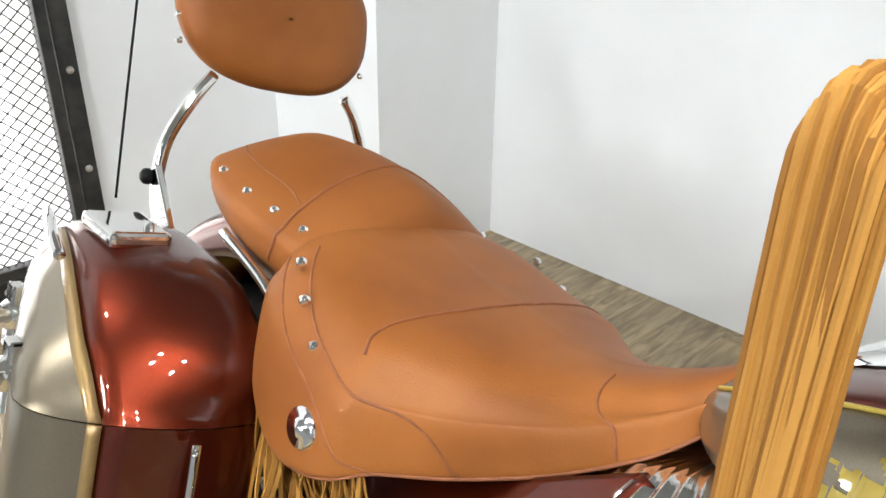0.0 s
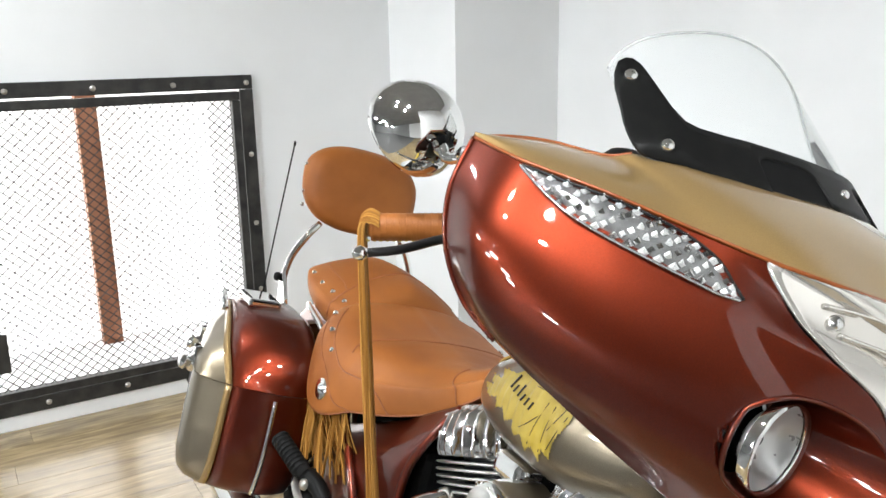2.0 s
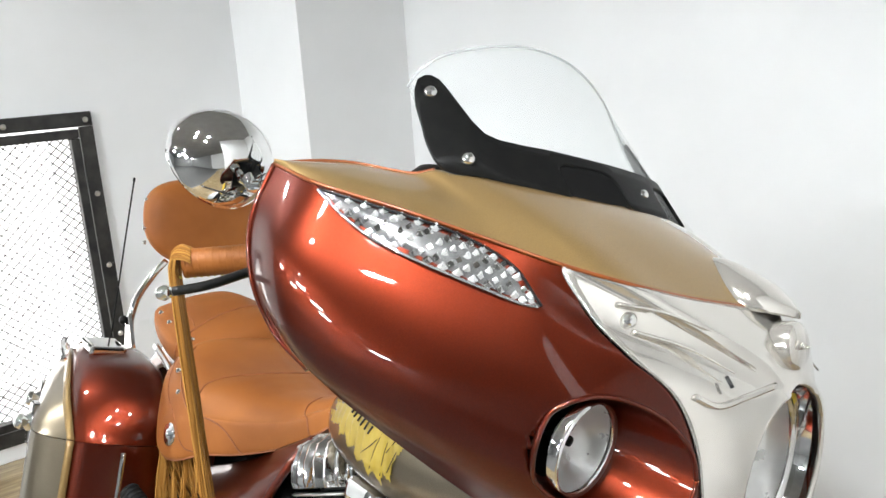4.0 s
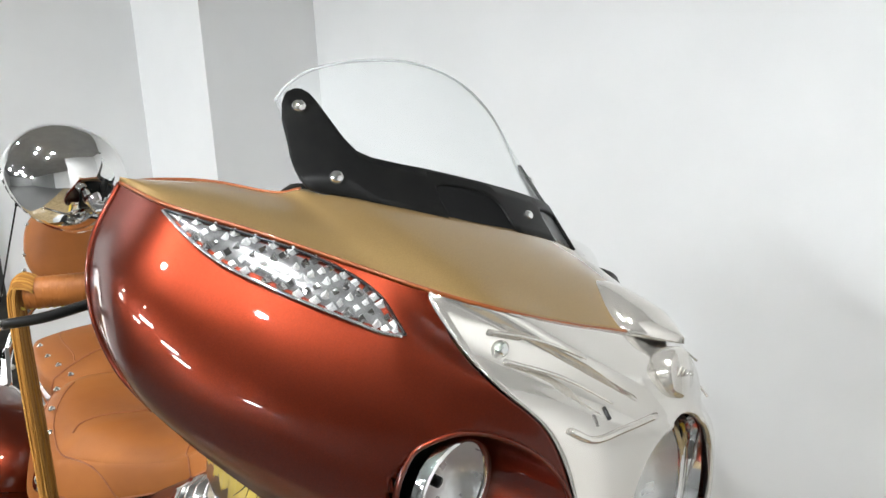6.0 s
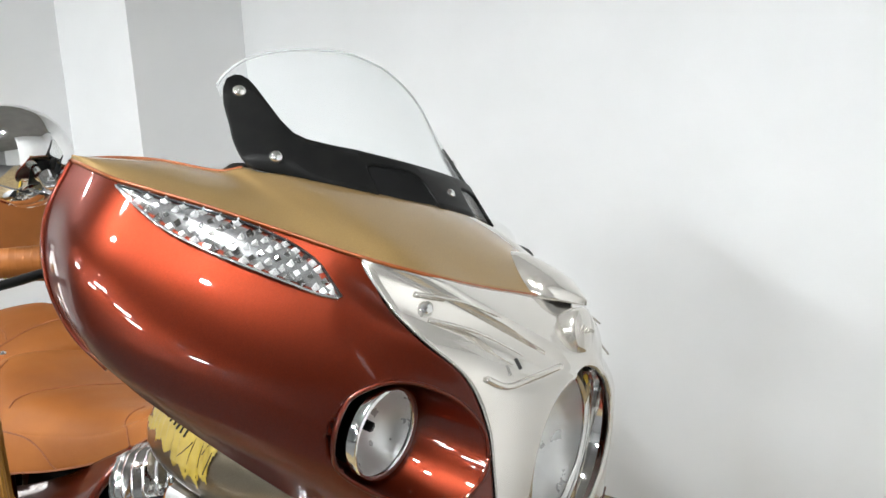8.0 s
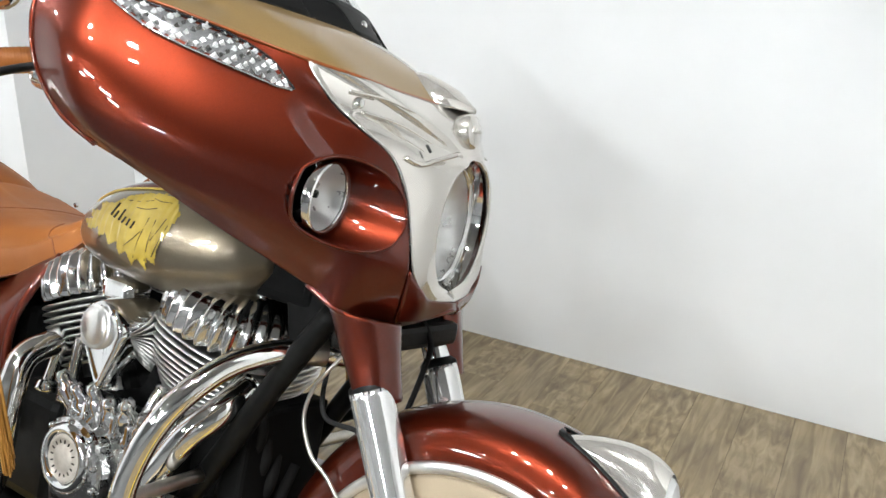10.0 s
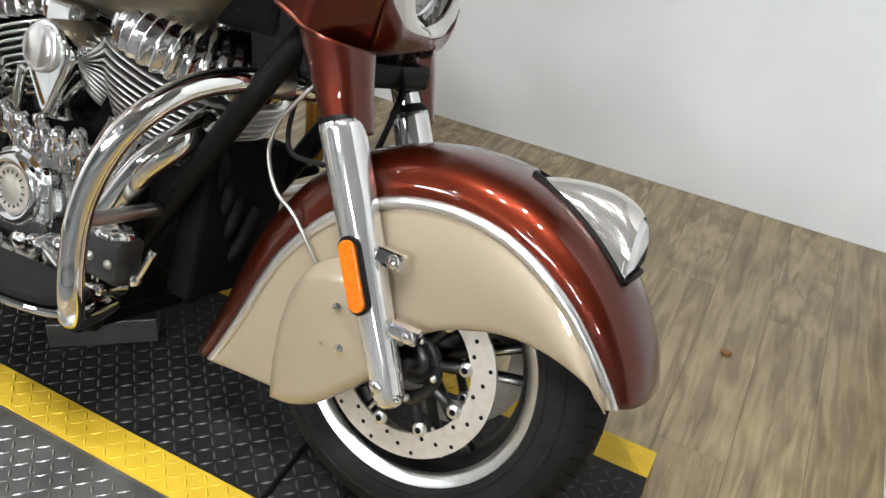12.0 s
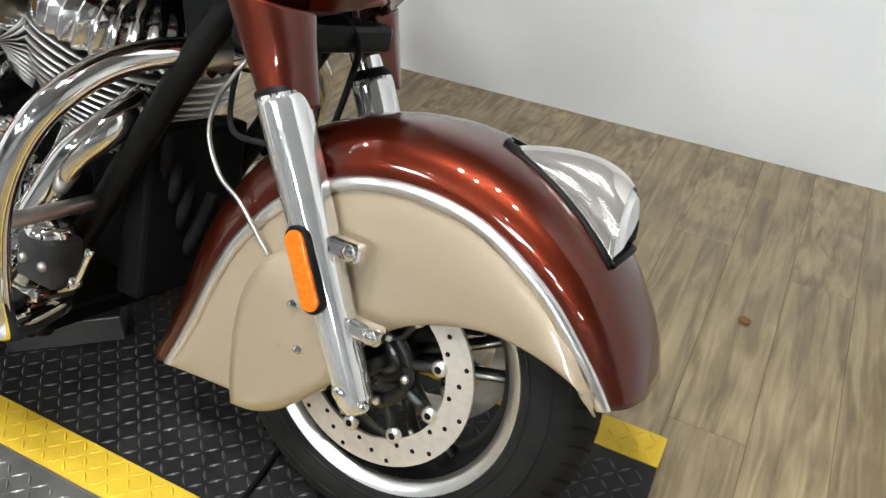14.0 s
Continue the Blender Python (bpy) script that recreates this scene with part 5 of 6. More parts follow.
def on_saddle(x, u, s=-1, off=0.0):
    """a point on the saddle at station x; u: 0 in the middle of the top, 5 at the side, 7 at the skirt's edge."""
    xs = SG[:, 0, 0]
    i = max(q for q in range(len(SG) - 1) if xs[q] >= x or q == 0)
    f = min(max((xs[i] - x) / max(xs[i] - xs[i + 1], 1e-6), 0.0), 1.0)
    k = u / 9 * 39
    j, g = int(k), k - int(k)
    p = (SG[i][j] * (1 - g) + SG[i][j + 1] * g) * (1 - f) + (SG[i + 1][j] * (1 - g) + SG[i + 1][j + 1] * g) * f
    n = np.array([0, -1.0, 0.25]) if u > 3.5 else np.array([0, -0.4, 1.0])
    return (p + n / np.linalg.norm(n) * off) * np.array([1, -s, 1])


def saddle_seam(stations, r, both=True):
    path = spline([(x, u, 0) for x, u in stations], 60)
    for s in (-1, 1) if both else (-1,):
        tube("seam", [on_saddle(x, u, s, 0.0003) for x, u, _ in path], r, PIPING, rider, "dark stitched seam", n=60, sides=6)


PS = [(-1.372, 0.12, 0.71, 0.775, 0), (-1.385, 0.155, 0.68, 0.81, 0), (-1.42, 0.178, 0.665, 0.835, 0.0), (-1.5, 0.19, 0.67, 0.848, 0.0), (-1.58, 0.186, 0.69, 0.85, 0.0), (-1.64, 0.17, 0.72, 0.846, 0), (-1.67, 0.14, 0.75, 0.838, 0), (-1.68, 0.1, 0.77, 0.82, 0)]
pill, PD = cushion("pillion_seat", PS, seat, LEATHER, "tan leather pillion seat", dome=1.3, draw=0.3)


def on_cushion(d, x, k, off=0.0):
    """a point on the cushion at station x and ring position k."""
    xs = d[:, 0, 0]
    i = max(q for q in range(len(d) - 1) if xs[q] >= x or q == 0)
    f = min(max((xs[i] - x) / max(xs[i] - xs[i + 1], 1e-6), 0.0), 1.0)
    j, g = int(k) % 48, k - int(k)
    a = d[i][j] * (1 - g) + d[i][(j + 1) % 48] * g
    b = d[i + 1][j] * (1 - g) + d[i + 1][(j + 1) % 48] * g
    p = a * (1 - f) + b * f
    n = p - d[i].mean(axis=0)
    n[0] = 0
    return p + n / np.linalg.norm(n) * off


def seam(d, stations, parent, r=0.003):
    path = spline([(x, k, 0) for x, k in stations], 60)
    pts = [on_cushion(d, x, k, 0.0002) for x, k, _ in path]
    return tube("seam", pts, r, PIPING, parent, "dark stitched seam", n=60, sides=6)


for k in (-1, 1):
    tube("tank_strap", [(-0.93, 0.012 * k, 0.806), (-0.895, 0.012 * k, 0.822), (-0.86, 0.01 * k, 0.846), (-0.835, 0.008 * k, 0.864)], 0.005, PIPING, rider, "narrow brown leather strap", n=14, sides=8)
saddle_seam([(-1.2, 3.35), (-1.212, 2.9), (-1.212, 2.2), (-1.2, 1.2), (-1.195, 0.0)], 0.0019)
saddle_seam([(-1.372, 2.6), (-1.33, 3.1), (-1.27, 3.6), (-1.21, 4.05), (-1.15, 4.8), (-1.11, 5.6), (-1.09, 6.7)], 0.0016)
saddle_seam([(-1.395, 3.4), (-1.335, 4.05), (-1.28, 4.45), (-1.235, 4.8), (-1.195, 5.5), (-1.165, 6.3), (-1.155, 6.8)], 0.0014)
saddle_seam([(-1.03, 1.2), (-1.02, 2.4), (-1.0, 3.6), (-0.985, 5.0), (-0.975, 6.6)], 0.0016)
saddle_seam([(-1.395, 7.0), (-1.33, 6.9), (-1.25, 6.9), (-1.15, 6.9), (-1.05, 6.9), (-0.97, 6.9), (-0.92, 6.9)], 0.0022)
seam(PD, [(-1.45, 27), (-1.437, 24), (-1.45, 21), (-1.463, 18), (-1.465, 15), (-1.465, 12), (-1.465, 9), (-1.46, 6), (-1.45, 3)], pill, 0.0024)
seam(PD, [(-1.66, 20), (-1.58, 20), (-1.5, 20), (-1.46, 20.5)], pill, 0.0015)
for s in (-1, 1):
    for x, y, z in ((-1.345, 0.205, 0.752), (-1.302, 0.222, 0.725), (-1.255, 0.233, 0.694), (-1.197, 0.231, 0.672)):
        bolt("stud", (x, y * s, z), (0, s, 0.35), 0.0062, CHROME, rider, "small chrome stud")
    for x, k in ((-1.611, 22.6), (-1.537, 22.2), (-1.475, 22), (-1.42, 22)):
        p = on_cushion(PD, x, k, 0.001) * np.array([1, -s, 1])
        bolt("stud", tuple(p), (0, s, 0.35), 0.0062, CHROME, pill, "small chrome stud")
for s in (-1, 1):
    lathe("concho", [(0.0005, 0.008), (0.009, 0.007), (0.011, 0.003), (0.02, 0.004), (0.023, 0.001), (0.023, -0.004)], (-1.229, 0.246 * s, 0.618), (0, s, 0.05), CHROME, rider, "round chrome concho", 28)
    roots = []
    r2 = random.Random(11)
    for k in range(60):
        u = k / 59
        roots.append((-1.375 + 0.21 * u, (0.212 + 0.022 * math.sin(math.pi * u) + r2.uniform(-0.012, 0.002)) * s, 0.605 - 0.035 * math.sin(math.pi * min(1.0, u * 0.75 + 0.12)) + r2.uniform(0, 0.01)))
    fringe("seat_fringe", roots, 0.155, 0.045, seat, "yellow-tan suede fringe under the saddle skirt", 0.0022, 0.004)

# backrest
rest = new("backrest")
rest.parent = bike
tagged(rest, "tan leather backrest pad on chrome bars")
rows = []
n = 56
for q, d in ((0.02, 0.034), (0.5, 0.034), (0.82, 0.03), (0.94, 0.02), (1.0, 0.004), (1.0, -0.012), (0.96, -0.022), (0.8, -0.024), (0.02, -0.024)):
    ring = []
    for k in range(n):
        a = 2 * math.pi * k / n
        c, s = math.cos(a), math.sin(a)
        y = 0.168 * math.copysign(abs(c) ** 0.72, c) * (1.0 + 0.06 * s) * q - 0.018
        h = 0.113 * math.copysign(abs(s) ** 0.78, s) * q * (1 - 0.1 * (y / 0.168) ** 2 if s > 0 else 1)
        ring.append((-1.79 + d + h * -0.3, y, 0.995 + h))
    rows.append(ring)
v, f = grid_mesh(np.array(rows), close_v=True)
link_mesh("pad", v, f, LEATHER, rest, "rounded tan leather pad")
for s in (-1, 1):
    tube("sissy_bar", [(-1.77, 0.12 * s, 0.89), (-1.762, 0.15 * s, 0.85), (-1.758, 0.182 * s, 0.78), (-1.745, 0.188 * s, 0.7), (-1.68, 0.19 * s, 0.64)], 0.0095, CHROME, rest, "chrome upright", n=26)
    plate_outline("bar_plate", [(-1.75, 0.74), (-1.735, 0.755), (-1.62, 0.64), (-1.56, 0.585), (-1.575, 0.57), (-1.7, 0.63)], 0.192 * s, 0.203 * s, CHROME, rest, "chrome mounting plate", 0.002)
    bolt("plate_knob", (-1.742, 0.21 * s, 0.735), (0, s, 0), 0.012, SATIN, rest, "black knob")
    for k in range(4):
        bolt("pad_stud", (-1.782 - 0.035 * (k - 1) * 0.3, (0.164 + 0.003 * (k % 2)) * s - 0.018, 0.93 + 0.035 * k), (0, s, 0), 0.005, CHROME, rest)

# saddlebags
def saddlebag(s):
    bag = new("saddlebag")
    bag.parent = bike
    tagged(bag, "hard red saddlebag with champagne outer side and gold edge")
    # outline in x and z, from the seam round
    def ring(y, grow, drop, upper):
        pts = []
        f0 = -1.348 - 0.05 * (max(0.0, y - 0.2) / 0.185) ** 2
        if upper:
            prof = [(f0, 0.551), (f0 - 0.008, 0.59), (f0 - 0.03, 0.63), (f0 - 0.075, 0.664), (f0 - 0.14, 0.688), (-1.64, 0.694), (-1.75, 0.668), (-1.84, 0.615), (-1.86, 0.551)]
        else:
            prof = [(f0, 0.5495), (f0 + 0.002, 0.48), (f0 + 0.004, 0.4), (f0 - 0.01, 0.33), (f0 - 0.05, 0.3), (-1.55, 0.29), (-1.75, 0.31), (-1.84, 0.4), (-1.86, 0.5495)]
        c = np.array([-1.58, 0.55])
        for x, z in spline([(a, b, 0) for a, b in prof], 40)[:, :2]:
            p = c + (np.array([x, z]) - c) * (1 - grow * 0.045)
            p[1] = 0.551 + max(p[1] - 0.551, 0.0) * (1 - drop) if upper else min(p[1], 0.5495)
            if upper:
                p[0] -= 0.085 * (max(0.0, p[1] - 0.551) / 0.1) ** 0.8 * (min(max(0.0, y - 0.2), 0.2) / 0.185) ** 2 * max(0.0, min(1.0, (p[0] + 1.75) / 0.25))
            tuck = max(0.0, -1.47 - p[0]) ** 1.2 * 0.42 * max(0.0, (y - 0.25) / 0.2)
            pts.append((p[0], (y - tuck) * s, p[1]))
        return pts
    for upper, nm in ((True, "bag_lid"), (False, "bag_body")):
        rows = [ring(0.195, 1.2, 0, upper), ring(0.205, 0.6, 0, upper), ring(0.23, 0.2, 0, upper), ring(0.27, 0.0, 0, upper), ring(0.32, 0.0, 0.03, upper), ring(0.35, 0.15, 0.08, upper), ring(0.373, 0.4, 0.14, upper)]
        v, f = grid_mesh(np.array(rows), cap=True)
        shell = link_mesh(nm, v, f, RED, bag, "glossy red shell")
        rows = [ring(0.373, 0.4, 0.14, upper), ring(0.386, 0.5, 0.19, upper)]
        v, f = grid_mesh(np.array(rows))
        weighted(link_mesh("gold_edge", v, f, GOLD, shell, "gold painted edge band"), thick=0.003, offset=0.5)
        rows = [ring(0.386, 0.5, 0.19, upper), ring(0.41, 1.0, 0.32, upper), ring(0.425, 2.0, 0.46, upper), ring(0.434, 3.5, 0.62, upper), ring(0.439, 6.0, 0.8, upper), ring(0.441, 12.0, 0.97, upper), ring(0.4415, 19.0, 1.0, upper)]
        v, f = grid_mesh(np.array(rows))
        link_mesh("outer_side", v, f, SILVER, shell, "champagne pearl outer side")
    tube("chrome_strip", [(-1.345, 0.288 * s, 0.54), (-1.338, 0.289 * s, 0.46), (-1.338, 0.289 * s, 0.4), (-1.352, 0.289 * s, 0.325)], 0.0055, CHROME, bag, "chrome strip down the bag's front", n=20)
    for k, x in enumerate((-1.535, -1.7)):
        latch = lathe("bag_latch", [(0.0005, 0.03), (0.014, 0.028), (0.018, 0.02), (0.012, 0.012), (0.02, 0.004), (0.024, -0.008)], (x, (0.43 - 0.05 * k) * s, 0.548), (0.15, s, 0.1), CHROME, bag, "round chrome latch", 24)
        box("latch_hasp", (x - 0.013, (0.426 - 0.048 * k) * s - 0.006, 0.5), (x + 0.013, (0.426 - 0.048 * k) * s + 0.012, 0.59), CHROME, latch, bevel=0.004)
    tube("lid_rail", [(-1.58, 0.372 * s, 0.672), (-1.63, 0.368 * s, 0.69), (-1.7, 0.35 * s, 0.688), (-1.8, 0.31 * s, 0.645)], 0.007, CHROME, bag, "chrome lid rail", n=24)
    box("lid_hinge", (-1.66, 0.285 * s - 0.04, 0.686), (-1.56, 0.285 * s + 0.04, 0.708), CHROME, bag, "chrome lid hinge", bevel=0.008, seg=3)
    tube("bag_guard", [(-1.34, 0.2 * s, 0.6), (-1.4, 0.19 * s, 0.68), (-1.54, 0.19 * s, 0.72)], 0.007, CHROME, bag, "chrome bag guard rail", n=16)
    return bag


for s in (-1, 1):
    saddlebag(s)

# frame, side covers, rear fender
frame_ob = new("chassis")
frame_ob.parent = bike
tagged(frame_ob, "black frame tubes with red side covers")
for s in (-1, 1):
    cov = [[(-0.938, 0.1 * s, 0.71), (-1.0, 0.112 * s, 0.672), (-1.1, 0.122 * s, 0.612), (-1.22, 0.132 * s, 0.555), (-1.34, 0.132 * s, 0.51)],
           [(-0.958, 0.13 * s, 0.652), (-1.005, 0.138 * s, 0.622), (-1.1, 0.15 * s, 0.572), (-1.22, 0.155 * s, 0.52), (-1.34, 0.147 * s, 0.478)],
           [(-0.985, 0.15 * s, 0.56), (-1.02, 0.158 * s, 0.55), (-1.1, 0.168 * s, 0.51), (-1.2, 0.168 * s, 0.47), (-1.32, 0.155 * s, 0.44)],
           [(-0.98, 0.15 * s, 0.45), (-1.02, 0.155 * s, 0.43), (-1.1, 0.158 * s, 0.4), (-1.2, 0.155 * s, 0.36), (-1.3, 0.145 * s, 0.33)],
           [(-0.95, 0.14 * s, 0.36), (-1.0, 0.14 * s, 0.34), (-1.1, 0.14 * s, 0.32), (-1.2, 0.14 * s, 0.3), (-1.28, 0.13 * s, 0.28)]]
    panel = patch("side_cover", cov, 30, 26, RED, frame_ob, "glossy red side cover", 0.006)
    tube("cover_lip", [(-0.932, 0.103 * s, 0.706), (-0.951, 0.133 * s, 0.65), (-0.978, 0.153 * s, 0.56), (-0.974, 0.153 * s, 0.45), (-0.945, 0.143 * s, 0.36)], 0.009, RED, panel, "rounded lip", n=26, sides=10)
    tube("cover_crease", [(-1.06, 0.172 * s, 0.36), (-1.12, 0.176 * s, 0.45), (-1.22, 0.172 * s, 0.54), (-1.3, 0.16 * s, 0.58)], 0.01, RED, panel, "moulded crease", n=20)
    tube("down_tube", [(-0.262, 0.118 * s, 0.77), (-0.31, 0.124 * s, 0.69), (-0.348, 0.126 * s, 0.626), (-0.428, 0.126 * s, 0.488), (-0.508, 0.126 * s, 0.35), (-0.56, 0.124 * s, 0.25), (-0.58, 0.12 * s, 0.19)], 0.019, SATIN, frame_ob, "black down tube", n=26)
    lathe("rear_shock_cover", [(0.03, 0), (0.03, 0.2)], (-1.35, 0.12 * s, 0.35), (-0.2, 0, 1), SATIN, frame_ob)
tube("backbone", [(-0.3, 0, 0.76), (-0.42, 0, 0.8), (-0.7, 0, 0.72), (-1.1, 0, 0.62)], 0.045, SATIN, frame_ob, "black backbone", n=16)
lathe("steering_head", [(0.04, 0), (0.045, 0.02), (0.045, 0.2), (0.04, 0.22)], (-0.255, 0, 0.7), (-0.47, 0, 0.88), SATIN, frame_ob, "black steering head", 24)
box("lower_yoke", (-0.25, -0.14, 0.715), (-0.19, 0.14, 0.755), SATIN, frame_ob, "black fork yoke", bevel=0.01)
rows = []
for a in np.linspace(20, 215, 30):
    ring = []
    for y, r in ((-0.115, 0.3), (-0.113, 0.34), (-0.095, 0.365), (-0.055, 0.378), (0, 0.382), (0.055, 0.378), (0.095, 0.365), (0.113, 0.34), (0.115, 0.3)):
        ring.append((-1.565 + r * math.cos(radians(a)), y, 0.36 + r * math.sin(radians(a))))
    rows.append(ring)
patch("rear_fender", rows, 40, 24, RED, frame_ob, "glossy red rear fender", 0.004)
for s in (-1, 1):
    plate_outline("neck_plate", [(-0.25, 0.84), (-0.24, 0.72), (-0.3, 0.665), (-0.37, 0.655), (-0.4, 0.76), (-0.5, 0.79), (-0.5, 0.85), (-0.4, 0.9)], 0.062 * s, 0.074 * s, SATIN, frame_ob, "black cast frame neck", 0.004)
box("coil_cover", (-0.5, -0.08, 0.74), (-0.34, 0.08, 0.82), DARK, frame_ob, "black cover under the tank", bevel=0.02, seg=3)
box("battery_box", (-1.3, -0.12, 0.3), (-0.98, 0.12, 0.6), DARK, frame_ob, "dark box under the saddle", bevel=0.02)
box("skid_plate", (-1.1, -0.13, 0.16), (-0.6, 0.13, 0.2), SATIN, frame_ob, bevel=0.01)

# engine
CAST = mottled("bright_cast_chrome", (0.84, 0.84, 0.83), (0.9, 0.9, 0.89), 30, 0.06, 1.0, 0.0, 0.35, 55, 0.14)
eng = new("engine")
eng.parent = bike
tagged(eng, "chrome air-cooled v-twin engine with deep fins")
CR = np.array([-0.69, 0.0, 0.36])
# added near-black box: stands in for the shade deep between the cylinders
box("engine_core", (-0.86, -0.055, 0.3), (-0.47, 0.055, 0.72), DARK, eng, "added near-black filler standing in for shade inside the engine", bevel=0.02)
box("crankcase", (-0.86, -0.12, 0.2), (-0.56, 0.12, 0.47), SATIN, eng, "black engine case", bevel=0.04, seg=4)
box("gearbox", (-1.1, -0.12, 0.22), (-0.84, 0.12, 0.45), SATIN, eng, "black gearbox", bevel=0.03, seg=3)


def cylinder(tilt, label, CR, fins, g0, g1):
    d = np.array([math.sin(radians(tilt)), 0, math.cos(radians(tilt))])
    e = np.array([math.cos(radians(tilt)), 0, -math.sin(radians(tilt))])
    core = lathe("cylinder", [(g0 - 0.022, 0.1), (g1 - 0.03, 0.13 + fins * 0.0125)], CR, d, BLACK, eng, label, 40)
    for k in range(fins):
        h = 0.125 + k * 0.0125
        g = g0 + (g1 - g0) * min(1.0, k / (fins * 0.75)) ** 0.7
        ring_in, rows = [], []
        for hh, gg in ((h, g - 0.004), (h + 0.0015, g), (h + 0.0035, g), (h + 0.005, g - 0.004), (h + 0.005, g * 0.75), (h, g * 0.75)):
            row = []
            for q in range(48):
                a = 2 * math.pi * q / 48
                c, s = math.cos(a), math.sin(a)
                row.append(CR + d * hh + e * gg * math.copysign(abs(c) ** 0.8, c) * 1.06 + np.array([0, gg * math.copysign(abs(s) ** 0.8, s) * 1.1, 0]))
            rows.append(row)
        v, f = grid_mesh(np.array(rows), close_v=True, close_u=True)
        link_mesh("cooling_fin", v, f, ALU, core, "bright machined fin")
    # rocker cover with upright ribs
    top = 0.13 + fins * 0.0125
    rows = []
    for gg, hh in ((g1 * 0.96, top - 0.004), (g1 * 0.99, top + 0.006), (g1 * 0.98, top + 0.04), (g1 * 0.9, top + 0.068), (g1 * 0.68, top + 0.086), (g1 * 0.1, top + 0.092)):
        row = []
        for q in range(144):
            a = 2 * math.pi * q / 144
            c, s = math.cos(a), math.sin(a)
            rib = 1.0 + (0.05 if (q // 2) % 2 else -0.05) * (1 if gg > 0.07 else 0.4)
            row.append(CR + d * hh + e * gg * rib * c * 1.02 + np.array([0, gg * rib * s * 1.15, 0]))
        rows.append(row)
    v, f = grid_mesh(np.array(rows), close_v=True)
    link_mesh("rocker_cover", v, f, CAST, core, "ribbed chrome head cover")
    for off in (-0.028, 0.028):
        p0 = CR + np.array([off * 1.2 + math.sin(radians(tilt)) * 0.1, -0.15, 0.06])
        p1 = CR + d * 0.17 + e * off + np.array([0, -0.115, 0])
        tube("pushrod_tube", [p0, (p0 + p1) / 2, p1], 0.011, CHROME, core, "chrome pushrod tube", n=8)
        lathe("tube_collar", [(0.013, 0), (0.019, 0.003), (0.019, 0.018), (0.013, 0.021)], p0, p1 - p0, CHROME, core, sides=16)
    return core


cylinder(-22, "rear finned cylinder", np.array([-0.785, 0.0, 0.405]), 10, 0.1, 0.122)
cylinder(13, "front finned cylinder", np.array([-0.605, 0.0, 0.378]), 13, 0.068, 0.134)
# horn / intake cover between the cylinders
def teardrop(c, w, up, down, depths, mat, name, label):
    """a teardrop with a round head and a narrow foot, stepping out to the right."""
    rows = []
    for q, y in depths:
        row = []
        for k in range(44):
            a = 2 * math.pi * k / 44
            z = (up if math.sin(a) > 0 else down) * math.sin(a)
            wide = w * (1.0 if z > 0 else (1.0 + 0.72 * z / down))
            row.append((c[0] + wide * math.cos(a) * q - 0.12 * min(z, 0.0), y, c[1] + z * q))
        rows.append(row)
    v, f = grid_mesh(np.array(rows), close_v=True)
    return link_mesh(name, v, f, mat, eng, label)


intake = teardrop((-0.676, 0.63), 0.056, 0.054, 0.1, ((1.05, -0.1), (1.05, -0.15), (1.0, -0.175), (0.95, -0.19), (0.86, -0.196), (0.78, -0.192), (0.7, -0.192), (0.02, -0.192)), CHROME, "intake_cover", "teardrop chrome intake cover")
lathe("intake_badge", [(0.0005, 0.008), (0.028, 0.0075), (0.032, 0.004), (0.036, 0.006), (0.038, 0.0), (0.038, -0.01)], (-0.684, -0.194, 0.636), (0, -1, 0.05), ALU, intake, "round silver badge plate", 36)
for k in range(3):
    bolt("intake_screw", (-0.712 + 0.03 * k, -0.193, 0.672 - 0.006 * abs(k - 1)), (0, -1, 0), 0.004, CHROME, intake)
box("breather_cap", (-0.765, -0.14, 0.664), (-0.684, -0.085, 0.708), CHROME, eng, "rounded chrome breather cap", bevel=0.016, seg=4)
shape = [(-0.777, 0.405), (-0.768, 0.447), (-0.715, 0.47), (-0.655, 0.452), (-0.632, 0.405), (-0.628, 0.365), (-0.642, 0.305), (-0.675, 0.262), (-0.718, 0.26), (-0.738, 0.29), (-0.757, 0.35)]
outline = [(p[0], p[1]) for p in spline([(x, z, 0) for x, z in shape + shape[:1]], 45)[:-1]]
cam_cover = plate_outline("cam_cover", outline, -0.135, -0.192, CAST, eng, "polished cam cover with round bronze badge", 0.01)
lathe("badge_ring", [(0.062, -0.006), (0.06, 0.004), (0.054, 0.009), (0.044, 0.007), (0.041, 0.002)], (-0.712, -0.194, 0.398), (0, -1, 0), CHROME, cam_cover, "raised chrome ring", 44)
lathe("cover_badge", [(0.0005, 0.005), (0.02, 0.005), (0.022, 0.0035), (0.034, 0.0035), (0.036, 0.006), (0.041, 0.003)], (-0.712, -0.194, 0.398), (0, -1, 0), DISC, cam_cover, "round bronze badge", 36)
for k in range(16):
    q = 2 * math.pi * k / 16
    tube("badge_bar", [(-0.712 + 0.026 * math.cos(q), -0.1985, 0.398 + 0.026 * math.sin(q)), (-0.712 + 0.032 * math.cos(q), -0.1985, 0.398 + 0.032 * math.sin(q))], 0.0014, INK, cam_cover, "dark lettering as bars", n=3, sides=6)
for x, z, r in ((-0.69, 0.315, 0.016), (-0.655, 0.33, 0.009), (-0.706, 0.285, 0.008)):
    lathe("cover_boss", [(0.0005, 0.006), (r * 0.8, 0.005), (r, 0.0), (r * 1.15, -0.004)], (x, -0.194, z), (0, -1, 0), CHROME, cam_cover, sides=20)
